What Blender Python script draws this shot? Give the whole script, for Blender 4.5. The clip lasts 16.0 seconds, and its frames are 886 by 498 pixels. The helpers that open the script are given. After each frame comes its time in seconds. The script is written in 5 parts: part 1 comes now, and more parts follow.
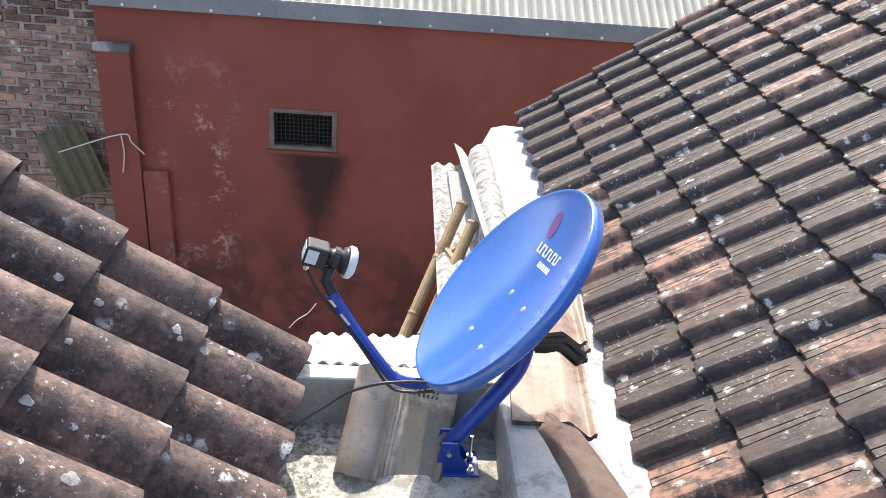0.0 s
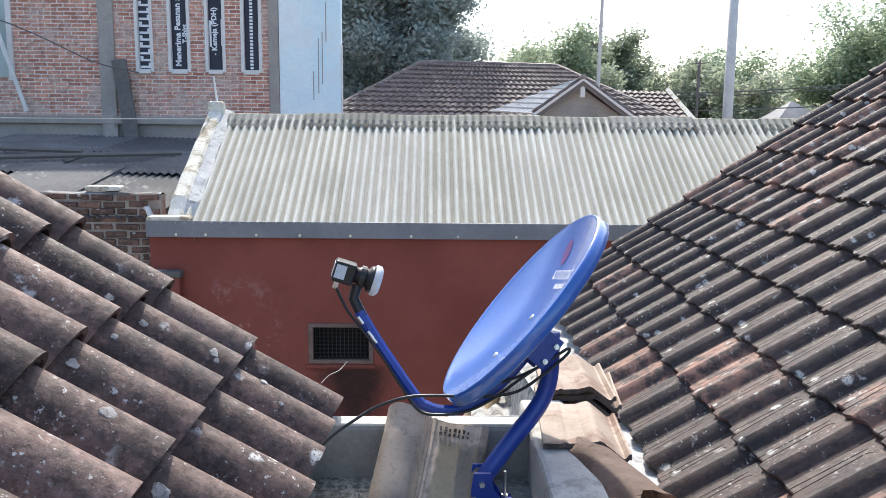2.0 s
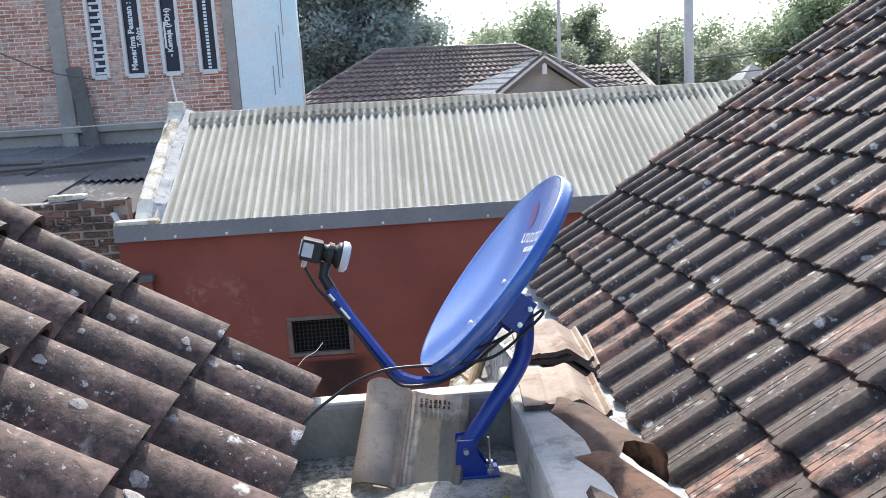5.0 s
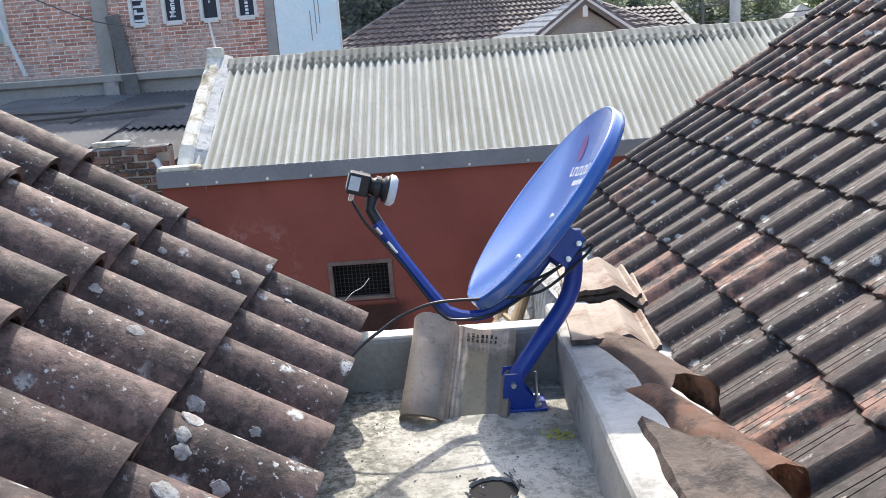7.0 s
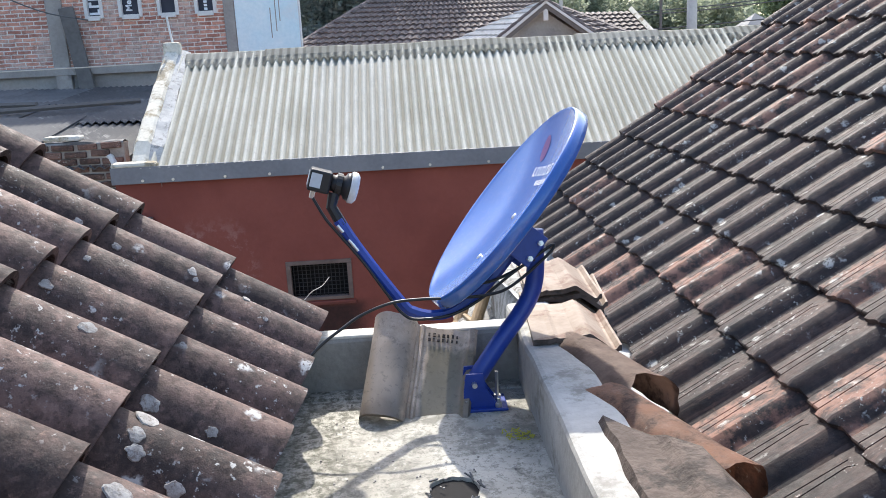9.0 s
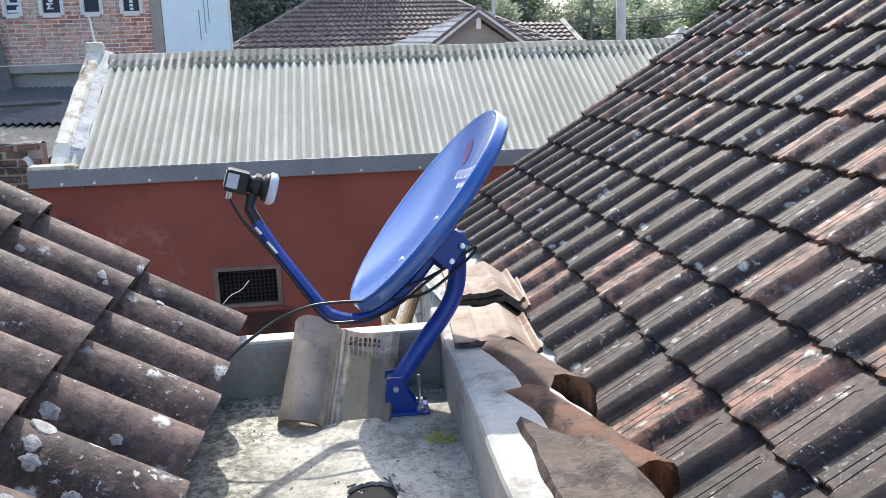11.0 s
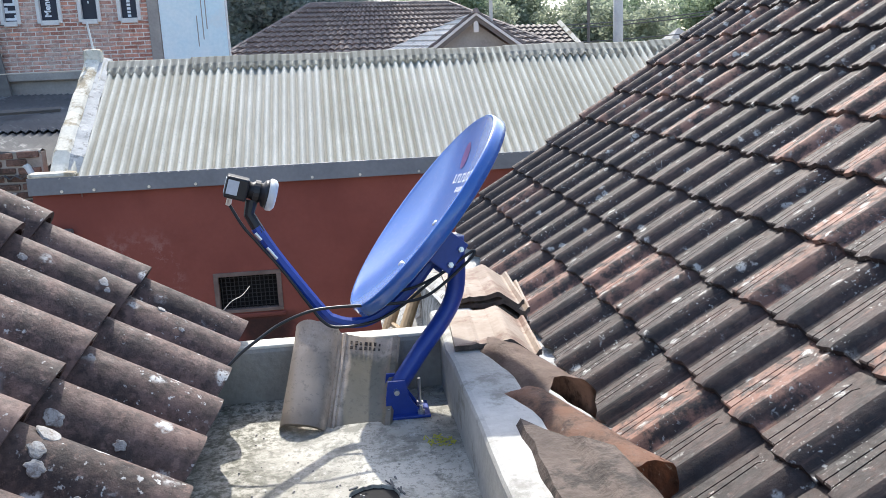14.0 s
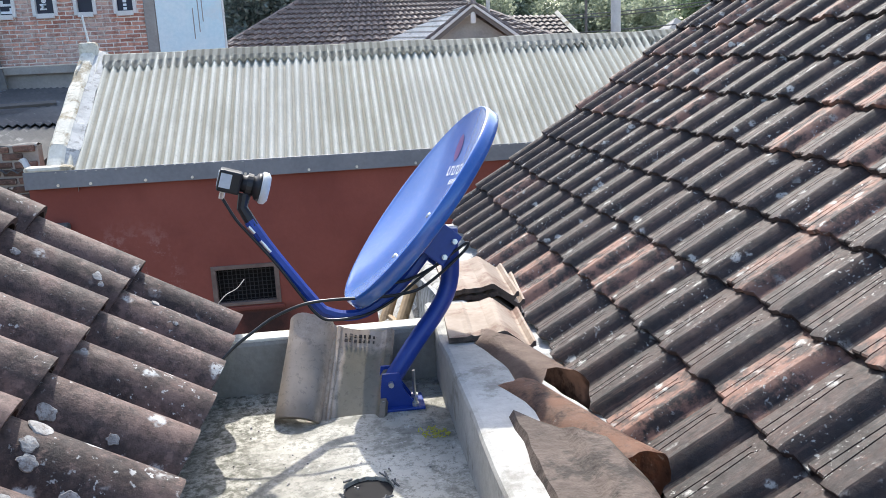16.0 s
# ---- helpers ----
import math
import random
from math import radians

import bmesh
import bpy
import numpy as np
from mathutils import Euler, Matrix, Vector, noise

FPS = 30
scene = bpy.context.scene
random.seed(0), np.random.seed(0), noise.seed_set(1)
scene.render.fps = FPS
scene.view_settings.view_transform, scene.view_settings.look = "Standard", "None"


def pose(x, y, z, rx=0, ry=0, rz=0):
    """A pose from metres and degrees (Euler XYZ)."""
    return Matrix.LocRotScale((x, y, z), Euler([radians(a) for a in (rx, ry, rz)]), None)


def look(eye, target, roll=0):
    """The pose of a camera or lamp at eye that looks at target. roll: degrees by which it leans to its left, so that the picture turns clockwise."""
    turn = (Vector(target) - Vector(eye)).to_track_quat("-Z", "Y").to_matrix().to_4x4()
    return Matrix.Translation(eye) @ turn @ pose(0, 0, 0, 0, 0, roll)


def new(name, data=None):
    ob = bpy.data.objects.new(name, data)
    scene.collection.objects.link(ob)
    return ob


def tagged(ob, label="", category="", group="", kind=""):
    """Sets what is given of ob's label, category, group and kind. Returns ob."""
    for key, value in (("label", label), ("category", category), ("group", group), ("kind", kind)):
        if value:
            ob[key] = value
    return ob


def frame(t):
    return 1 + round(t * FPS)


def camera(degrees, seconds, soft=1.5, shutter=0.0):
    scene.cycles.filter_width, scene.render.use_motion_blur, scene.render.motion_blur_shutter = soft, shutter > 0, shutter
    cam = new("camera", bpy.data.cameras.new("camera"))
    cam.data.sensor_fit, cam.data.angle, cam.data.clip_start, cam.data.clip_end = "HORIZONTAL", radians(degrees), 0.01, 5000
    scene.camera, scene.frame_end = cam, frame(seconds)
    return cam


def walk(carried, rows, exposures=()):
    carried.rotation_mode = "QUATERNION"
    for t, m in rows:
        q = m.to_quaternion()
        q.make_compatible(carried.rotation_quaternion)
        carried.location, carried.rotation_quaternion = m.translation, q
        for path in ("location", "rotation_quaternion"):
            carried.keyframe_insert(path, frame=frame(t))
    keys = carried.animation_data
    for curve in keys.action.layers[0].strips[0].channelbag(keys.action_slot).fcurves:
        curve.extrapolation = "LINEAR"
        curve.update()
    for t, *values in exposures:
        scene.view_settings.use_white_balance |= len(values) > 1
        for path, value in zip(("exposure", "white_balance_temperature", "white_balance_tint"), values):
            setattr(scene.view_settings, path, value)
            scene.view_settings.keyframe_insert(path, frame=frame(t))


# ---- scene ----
cam = camera(57.4, 16.0, soft=0.6)

PATH = [
    (0, (0.0011, 0.2119, 1.366), (0.1525, 1.9776, 0.438), 5.1),
    (0.5, (0.0234, 0.1032, 1.207), (0.1104, 2.009, 0.606), 1.5),
    (1, (0.0198, -0.013, 0.975), (0.1983, 1.9429, 0.6), 0.7),
    (1.5, (0.0317, -0.0544, 0.872), (0.0984, 1.9187, 0.552), 0.7),
    (2, (0.0587, -0.0963, 0.871), (0.0916, 1.8812, 0.569), 0.6),
    (2.5, (0.079, -0.1144, 0.88), (0.0921, 1.8661, 0.599), -1.4),
    (3, (0.0917, -0.1278, 0.88), (0.1522, 1.8541, 0.614), -3.3),
    (3.5, (0.074, -0.0938, 0.849), (0.1612, 1.8833, 0.562), -3.2),
    (4, (0.0769, -0.0951, 0.833), (0.1817, 1.8772, 0.519), -3.1),
    (6.5, (0.073, -0.0937, 0.815), (0.1166, 1.8697, 0.437), -4.8),
    (7, (0.0499, -0.0844, 0.791), (0.0427, 1.864, 0.341), -4.1),
    (7.5, (0.0512, -0.0805, 0.785), (0.0692, 1.8573, 0.292), -4.1),
    (8, (0.0515, -0.0775, 0.784), (0.0872, 1.8565, 0.275), -4.4),
    (8.5, (0.0456, -0.0769, 0.779), (0.0935, 1.8599, 0.283), -4.3),
    (9, (0.043, -0.0726, 0.783), (0.137, 1.8727, 0.33), -2.9),
    (9.5, (0.0504, -0.0684, 0.772), (0.224, 1.878, 0.345), -1.1),
    (10, (0.0659, -0.0649, 0.768), (0.2791, 1.8765, 0.339), -1.1),
    (12.5, (0.0765, -0.069, 0.77), (0.3556, 1.8578, 0.313), -2.2),
    (13, (0.0761, -0.0729, 0.775), (0.3457, 1.8588, 0.332), -2.2),
    (13.5, (0.0728, -0.0756, 0.774), (0.3347, 1.8599, 0.341), -2.2),
    (14, (0.0746, -0.0778, 0.773), (0.3305, 1.8573, 0.338), -2.4),
    (14.5, (0.077, -0.074, 0.771), (0.3308, 1.8603, 0.33), -2.6),
    (15, (0.0776, -0.0781, 0.772), (0.3284, 1.8565, 0.329), -2.5),
    (15.5, (0.0806, -0.0784, 0.771), (0.3293, 1.8554, 0.323), -2.3),
    (16, (0.0865, -0.08, 0.774), (0.3438, 1.85, 0.319), -2.7),
]
walk(cam, [(t, look(eye, target, roll)) for t, eye, target, roll in PATH],
     [(0, 1.56, 6700, 10), (0.6, 1.53, 6650, 10), (1.0, 1.25, 6500, 10), (9, 1.24, 6430, 10), (12, 1.24, 6320, 9), (16, 1.24, 6320, 9)])

# ---------------------------------------------------------------- light
SUN_AZ, SUN_EL = radians(0.5), radians(51)          # azimuth clockwise from +y
world = bpy.data.worlds.new("world")
scene.world = world
world.use_nodes = True
wn = world.node_tree.nodes
sky = wn.new("ShaderNodeTexSky")
sky.sky_type, sky.sun_disc = "NISHITA", False
sky.sun_elevation, sky.sun_rotation = SUN_EL, SUN_AZ
sky.air_density, sky.dust_density, sky.ozone_density = 1.0, 2.5, 1.0
wn["Background"].inputs["Strength"].default_value = 0.15
world.node_tree.links.new(sky.outputs[0], wn["Background"].inputs["Color"])
sun = new("sun", bpy.data.lights.new("sun", "SUN"))
sun.data.energy, sun.data.angle, sun.data.color = 2.6, radians(0.9), (1.0, 0.95, 0.87)
sun_way = Vector((math.sin(SUN_AZ) * math.cos(SUN_EL), math.cos(SUN_AZ) * math.cos(SUN_EL), math.sin(SUN_EL)))
sun.matrix_world = look(sun_way * 40, (0, 0, 0))


# ---------------------------------------------------------------- materials
class Nodes:
    def __init__(self, name, rough=0.8, metal=0.0, spec=0.4):
        self.mat = bpy.data.materials.new(name)
        self.mat.use_nodes = True
        self.t = self.mat.node_tree
        self.b = self.t.nodes["Principled BSDF"]
        self.b.inputs["Roughness"].default_value = rough
        self.b.inputs["Metallic"].default_value = metal
        self.b.inputs["Specular IOR Level"].default_value = spec
        self.pos = self.t.nodes.new("ShaderNodeNewGeometry").outputs["Position"]

    def link(self, a, b):
        self.t.links.new(a, b)

    def stretch(self, xyz, vec=None):
        n = self.t.nodes.new("ShaderNodeMapping")
        n.inputs["Scale"].default_value = xyz
        self.link(vec or self.pos, n.inputs["Vector"])
        return n.outputs[0]

    def noise(self, scale, detail=4.0, rough=0.6, vec=None):
        n = self.t.nodes.new("ShaderNodeTexNoise")
        n.inputs["Scale"].default_value, n.inputs["Detail"].default_value, n.inputs["Roughness"].default_value = scale, detail, rough
        self.link(vec or self.pos, n.inputs["Vector"])
        return n.outputs["Fac"]

    def spots(self, scale, vec=None):
        n = self.t.nodes.new("ShaderNodeTexVoronoi")
        n.inputs["Scale"].default_value = scale
        warp = self.t.nodes.new("ShaderNodeTexNoise")
        warp.inputs["Scale"].default_value, warp.inputs["Detail"].default_value = 55.0, 4.0
        self.link(vec or self.pos, warp.inputs["Vector"])
        add = self.t.nodes.new("ShaderNodeVectorMath")
        add.operation = "MULTIPLY_ADD"
        self.link(warp.outputs["Color"], add.inputs[0])
        add.inputs[1].default_value = (0.035, 0.035, 0.035)
        self.link(vec or self.pos, add.inputs[2])
        self.link(add.outputs[0], n.inputs["Vector"])
        return n.outputs["Distance"]

    def ramp(self, fac, lo, hi):
        n = self.t.nodes.new("ShaderNodeMapRange")
        n.inputs["From Min"].default_value, n.inputs["From Max"].default_value = lo, hi
        n.interpolation_type = "SMOOTHSTEP"
        self.link(fac, n.inputs["Value"])
        return n.outputs[0]

    def math(self, op, a, b):
        n = self.t.nodes.new("ShaderNodeMath")
        n.operation = op
        for s, v in zip(n.inputs, (a, b)):
            if isinstance(v, (int, float)):
                s.default_value = v
            else:
                self.link(v, s)
        return n.outputs[0]

    def mix(self, fac, a, b, mode="MIX"):
        n = self.t.nodes.new("ShaderNodeMix")
        n.data_type, n.blend_type = "RGBA", mode
        for s, v in ((n.inputs[0], fac), (n.inputs[6], a), (n.inputs[7], b)):
            if isinstance(v, (int, float)):
                s.default_value = v
            elif isinstance(v, tuple):
                s.default_value = (*v, 1.0)
            else:
                self.link(v, s)
        return n.outputs[2]

    def random(self):
        return self.t.nodes.new("ShaderNodeObjectInfo").outputs["Random"]

    def island(self):
        return self.t.nodes.new("ShaderNodeNewGeometry").outputs["Random Per Island"]

    def bump(self, height, strength=0.4, distance=0.01):
        n = self.t.nodes.new("ShaderNodeBump")
        n.inputs["Strength"].default_value, n.inputs["Distance"].default_value = strength, distance
        self.link(height, n.inputs["Height"])
        self.link(n.outputs[0], self.b.inputs["Normal"])

    def done(self, colour, rough=None):
        if isinstance(colour, tuple):
            self.b.inputs["Base Color"].default_value = (*colour, 1.0)
        else:
            self.link(colour, self.b.inputs["Base Color"])
        if rough is not None:
            self.link(rough, self.b.inputs["Roughness"])
        return self.mat


def worn(name, c1, c2, big=3.0, fine=60.0, rough=0.8, bump=0.3, dist=0.004, spec=0.3, metal=0.0, dirt=None, dirt_at=(0.55, 0.75), dirt_scale=1.5):
    """A surface of two close colours at two scales, with stains where dirt is given."""
    n = Nodes(name, rough, metal, spec)
    c = n.mix(n.ramp(n.noise(big), 0.35, 0.65), c1, c2)
    f = n.noise(fine, 3.0)
    c = n.mix(0.35, c, n.mix(f, tuple(v * 0.6 for v in c1), tuple(min(1, v * 1.35) for v in c2)))
    if dirt:
        c = n.mix(n.math("MULTIPLY", n.ramp(n.noise(dirt_scale, 6.0, 0.7), *dirt_at), 0.85), c, dirt)
    n.bump(f, bump, dist)
    return n.done(c)


def tile_material(name, dark, mid, bare, lichen, bare_from, by_island=False, streak=(1.5, 45.0, 1.5), rings=0.50, gloss=0.35):
    """Old fired tile: soot and algae over the clay, streaks down the slope, pale lichen rings, some tiles nearly bare."""
    n = Nodes(name, 0.8, 0.0, gloss)
    r = n.island() if by_island else n.random()
    grime_shade = n.ramp(n.noise(6.5, 7.0, 0.75), 0.36, 0.62)
    c = n.mix(grime_shade, dark, mid)
    c = n.mix(n.math("MULTIPLY", n.ramp(n.noise(60.0, 3.0), 0.50, 0.66), 0.42), c, tuple(v * 0.35 for v in dark))
    line = n.noise(3.0, 4.0, 0.7, n.stretch(streak))
    c = n.mix(n.math("MULTIPLY", n.ramp(line, 0.55, 0.67), 0.45 if gloss < 0.6 else 0.7), c, tuple(min(1.0, v * (1.7 if gloss < 0.6 else 1.9)) for v in mid))
    c = n.mix(n.math("MULTIPLY", n.ramp(line, 0.46, 0.36), 0.6), c, tuple(v * 0.5 for v in dark))
    tone = n.math("ADD", n.math("MULTIPLY", r, 0.6), 0.7)
    tint = n.t.nodes.new("ShaderNodeCombineColor")
    for s in tint.inputs[:3]:
        n.link(tone, s)
    c = n.mix(1.0, c, tint.outputs[0], "MULTIPLY")
    clay = n.math("MULTIPLY", n.ramp(r, bare_from, min(1.0, bare_from + 0.12)), n.ramp(n.noise(14.0, 5.0, 0.7), 0.42, 0.60))
    c = n.mix(clay, c, bare)
    wear = n.math("MULTIPLY", n.ramp(n.noise(24.0, 6.0, 0.75), 0.58, 0.68), 0.55 if gloss < 0.6 else 0.28)
    c = n.mix(wear, c, bare)
    ring = n.math("MULTIPLY", n.math("SUBTRACT", 1.0, n.ramp(n.spots(15.0), 0.16, 0.30)), n.ramp(n.noise(5.5, 2.0), rings, rings + 0.10))
    ring = n.math("MULTIPLY", ring, n.ramp(n.noise(120.0, 4.0, 0.7), 0.36, 0.50))
    c = n.mix(ring, c, lichen)
    speck = n.math("MULTIPLY", n.ramp(n.noise(85.0, 3.0, 0.6), 0.61, 0.69), n.ramp(n.noise(6.0, 3.0), 0.46, 0.62))
    c = n.mix(speck, c, lichen)
    n.bump(n.noise(48.0, 8.0, 0.72), 0.55, 0.005)
    return n.done(c, n.math("ADD", 0.38, n.math("MULTIPLY", n.noise(40.0), 0.6)))


LICHEN = (0.42, 0.42, 0.39)
M_LEFT = tile_material("barrel_tile", (0.041, 0.030, 0.027), (0.138, 0.091, 0.077), (0.25, 0.16, 0.125), (0.50, 0.50, 0.48), 0.95, False, (12, 12, 12), 0.47)
M_RIGHT = tile_material("grooved_tile", (0.0112, 0.0070, 0.0061), (0.048, 0.0272, 0.0212), (0.225, 0.114, 0.079), LICHEN, 0.72, False, (1.5, 30.0, 1.5), 0.50, 0.62)
M_RIGHT_FAR = tile_material("grooved_tile_rest", (0.0112, 0.0070, 0.0061), (0.048, 0.0272, 0.0212), (0.225, 0.114, 0.079), LICHEN, 0.72, True, (1.5, 30.0, 1.5), 0.50, 0.62)
M_LOOSE = tile_material("loose_tile", (0.095, 0.061, 0.047), (0.27, 0.165, 0.118), (0.32, 0.175, 0.115), (0.5, 0.47, 0.4), 0.55, False, (9, 9, 9), 0.6)
M_STACK = worn("stacked_tile", (0.25, 0.195, 0.150), (0.39, 0.320, 0.260), 7, 60, 0.75, 0.2, 0.003, 0.3, dirt=(0.19, 0.115, 0.085), dirt_at=(0.50, 0.64), dirt_scale=8.0)
M_SHARD = worn("grey_brown_clay", (0.072, 0.056, 0.047), (0.160, 0.124, 0.102), 9, 45, 0.75, 0.8, 0.010, 0.2, dirt=(0.04, 0.034, 0.03), dirt_at=(0.48, 0.62), dirt_scale=9.0)
M_CRUST = worn("lichen_crust", (0.25, 0.24, 0.225), (0.44, 0.43, 0.41), 60, 200, 0.9, 0.6, 0.003, 0.2, dirt=(0.20, 0.17, 0.15), dirt_at=(0.52, 0.62), dirt_scale=130.0)
M_FAR_TILE = tile_material("distant_tile", (0.13, 0.105, 0.095), (0.24, 0.195, 0.175), (0.31, 0.235, 0.20), LICHEN, 0.8, True, (2, 2, 2))


def slab_material():
    n = Nodes("weathered_cement", 0.85, 0.0, 0.3)
    c = n.mix(n.ramp(n.noise(4.0, 6.0, 0.65), 0.35, 0.68), (0.36, 0.34, 0.29), (0.53, 0.51, 0.445))
    c = n.mix(n.math("MULTIPLY", n.ramp(n.noise(13.0, 6.0, 0.7), 0.48, 0.62), 0.75), c, (0.19, 0.185, 0.155))
    c = n.mix(n.math("MULTIPLY", n.ramp(n.noise(70.0, 5.0, 0.8), 0.50, 0.62), 0.65), c, (0.15, 0.145, 0.12))
    c = n.mix(n.math("MULTIPLY", n.ramp(n.noise(38.0, 4.0, 0.7), 0.58, 0.70), 0.5), c, (0.66, 0.65, 0.60))
    # black algae where the tiles drip onto the floor
    sep = n.t.nodes.new("ShaderNodeSeparateXYZ")
    n.link(n.pos, sep.inputs[0])
    drip = n.math("MULTIPLY", n.ramp(n.math("ADD", sep.outputs[0], n.math("MULTIPLY", n.noise(6.0, 5.0), 0.22)), 0.08, -0.05), n.ramp(n.noise(45.0, 6.0, 0.8), 0.44, 0.58))
    c = n.mix(n.math("MULTIPLY", drip, 0.85), c, (0.10, 0.10, 0.075))
    n.bump(n.noise(70.0, 6.0, 0.7), 0.5, 0.004)
    return n.done(c)


def asbestos_material():
    """Pale corrugated fibre cement with long grey runs down the slope and a soft band per sheet."""
    n = Nodes("fibre_cement", 0.8, 0.0, 0.3)
    run = n.noise(3.0, 4.0, 0.6, n.stretch((1.2, 0.4, 0.4)))
    c = n.mix(n.ramp(run, 0.36, 0.66), (0.46, 0.452, 0.39), (0.58, 0.57, 0.50))
    c = n.mix(n.math("MULTIPLY", n.ramp(n.noise(35.0, 5.0, 0.7), 0.50, 0.70), 0.30), c, (0.24, 0.23, 0.20))
    # Trough grime and shade between the waves, put into the colour by wave phase
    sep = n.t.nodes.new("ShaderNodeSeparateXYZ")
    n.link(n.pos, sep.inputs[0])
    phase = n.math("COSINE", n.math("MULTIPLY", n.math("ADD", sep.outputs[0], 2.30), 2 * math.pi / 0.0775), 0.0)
    grime_shade = n.math("MULTIPLY", n.ramp(phase, -0.3, 0.9), n.math("ADD", 0.40, n.math("MULTIPLY", n.noise(5.0, 4.0), 0.60)))
    c = n.mix(grime_shade, c, (0.25, 0.235, 0.185))
    r = n.random()
    c = n.mix(n.math("MULTIPLY", n.ramp(r, 0.3, 0.9), 0.22), c, (0.62, 0.61, 0.58))
    n.bump(n.noise(60.0, 4.0), 0.25, 0.004)
    return n.done(c)


def red_wall_material():
    """Oxide red limewash: pale bloom on the lower part, dark algae run under the vent."""
    n = Nodes("red_limewash", 0.75, 0.0, 0.35)
    c = n.mix(n.ramp(n.noise(1.2, 5.0), 0.35, 0.65), (0.215, 0.060, 0.045), (0.270, 0.081, 0.060))
    c = n.mix(n.math("MULTIPLY", n.noise(25.0, 4.0), 0.30), c, (0.16, 0.028, 0.016))
    sep = n.t.nodes.new("ShaderNodeSeparateXYZ")
    n.link(n.pos, sep.inputs[0])
    x, z = sep.outputs[0], sep.outputs[2]
    # pale bloom on one stretch of the wall
    bloom = n.math("MULTIPLY", n.ramp(n.noise(3.0, 8.0, 0.72), 0.50, 0.58), n.math("MULTIPLY", n.ramp(x, -1.15, -1.50), n.ramp(x, -2.05, -1.75)))
    bloom = n.math("MULTIPLY", bloom, n.ramp(z, -0.35, -0.95))
    bloom = n.math("MULTIPLY", bloom, n.ramp(n.noise(22.0, 6.0, 0.75), 0.42, 0.58))
    c = n.mix(n.math("MULTIPLY", bloom, 0.62), c, (0.60, 0.42, 0.38))
    # algae run below the vent's sill, narrowing downwards
    wob = n.math("MULTIPLY", n.math("SUBTRACT", n.noise(6.0, 6.0, 0.7), 0.5), 0.30)
    off = n.math("ABSOLUTE", n.math("ADD", n.math("ADD", x, 0.60), wob), 0.0)
    half = n.math("MULTIPLY", n.math("ADD", z, 2.30), 0.33)
    run = n.math("MULTIPLY", n.ramp(n.math("SUBTRACT", half, off), -0.10, 0.20), n.ramp(z, -1.20, -1.30))
    c = n.mix(n.math("MULTIPLY", run, n.math("ADD", 0.62, n.math("MULTIPLY", n.noise(9.0, 6.0, 0.7), 0.5))), c, (0.018, 0.012, 0.011))
    foot = n.math("MULTIPLY", n.ramp(z, -1.7, -2.6), n.ramp(n.noise(2.5, 6.0), 0.40, 0.60))
    c = n.mix(n.math("MULTIPLY", foot, 0.7), c, (0.055, 0.028, 0.022))
    n.bump(n.noise(30.0, 6.0, 0.7), 0.3, 0.006)
    return n.done(c)


def brick_face_material():
    """Distant brickwork, courses too fine to lay one by one."""
    n = Nodes("distant_brickwork", 0.9, 0.0, 0.2)
    sep = n.t.nodes.new("ShaderNodeSeparateXYZ")
    n.link(n.pos, sep.inputs[0])
    com = n.t.nodes.new("ShaderNodeCombineXYZ")
    n.link(n.math("ADD", sep.outputs[0], n.math("MULTIPLY", n.noise(5.0, 4.0), 0.06)), com.inputs[0])
    n.link(n.math("ADD", sep.outputs[2], n.math("MULTIPLY", n.noise(7.0, 4.0), 0.028)), com.inputs[1])
    t = n.t.nodes.new("ShaderNodeTexBrick")
    t.inputs["Scale"].default_value = 1.0
    t.inputs["Brick Width"].default_value, t.inputs["Row Height"].default_value = 0.205, 0.060
    t.inputs["Mortar Size"].default_value, t.inputs["Mortar Smooth"].default_value = 0.012, 0.6
    t.inputs["Color1"].default_value, t.inputs["Color2"].default_value = (0.74, 0.37, 0.27, 1), (0.40, 0.17, 0.125, 1)
    t.inputs["Mortar"].default_value = (0.84, 0.76, 0.69, 1)
    n.link(com.outputs[0], t.inputs["Vector"])
    c = n.mix(n.math("MULTIPLY", n.ramp(n.noise(2.2, 6.0, 0.7), 0.45, 0.62), 0.6), t.outputs["Color"], (0.62, 0.52, 0.46))
    c = n.mix(n.math("MULTIPLY", n.ramp(n.noise(9.0, 6.0, 0.75), 0.46, 0.66), 0.6), c, (0.24, 0.115, 0.085))
    c = n.mix(n.math("MULTIPLY", n.ramp(n.noise(26.0, 4.0, 0.7), 0.55, 0.68), 0.55), c, (0.80, 0.68, 0.58))
    h = n.math("SUBTRACT", 1.0, t.outputs["Fac"])
    n.bump(h, 0.6, 0.02)
    return n.done(c)


def leaf_material(name, a, b):
    n = Nodes(name, 0.6, 0.0, 0.3)
    c = n.mix(n.island(), a, b)
    m = n.done(c)
    tr = n.t.nodes.new("ShaderNodeBsdfTranslucent")
    n.link(c, tr.inputs["Color"])
    mx = n.t.nodes.new("ShaderNodeMixShader")
    mx.inputs[0].default_value = 0.5
    n.link(n.b.outputs[0], mx.inputs[1])
    n.link(tr.outputs[0], mx.inputs[2])
    n.link(mx.outputs[0], n.t.nodes["Material Output"].inputs["Surface"])
    return m


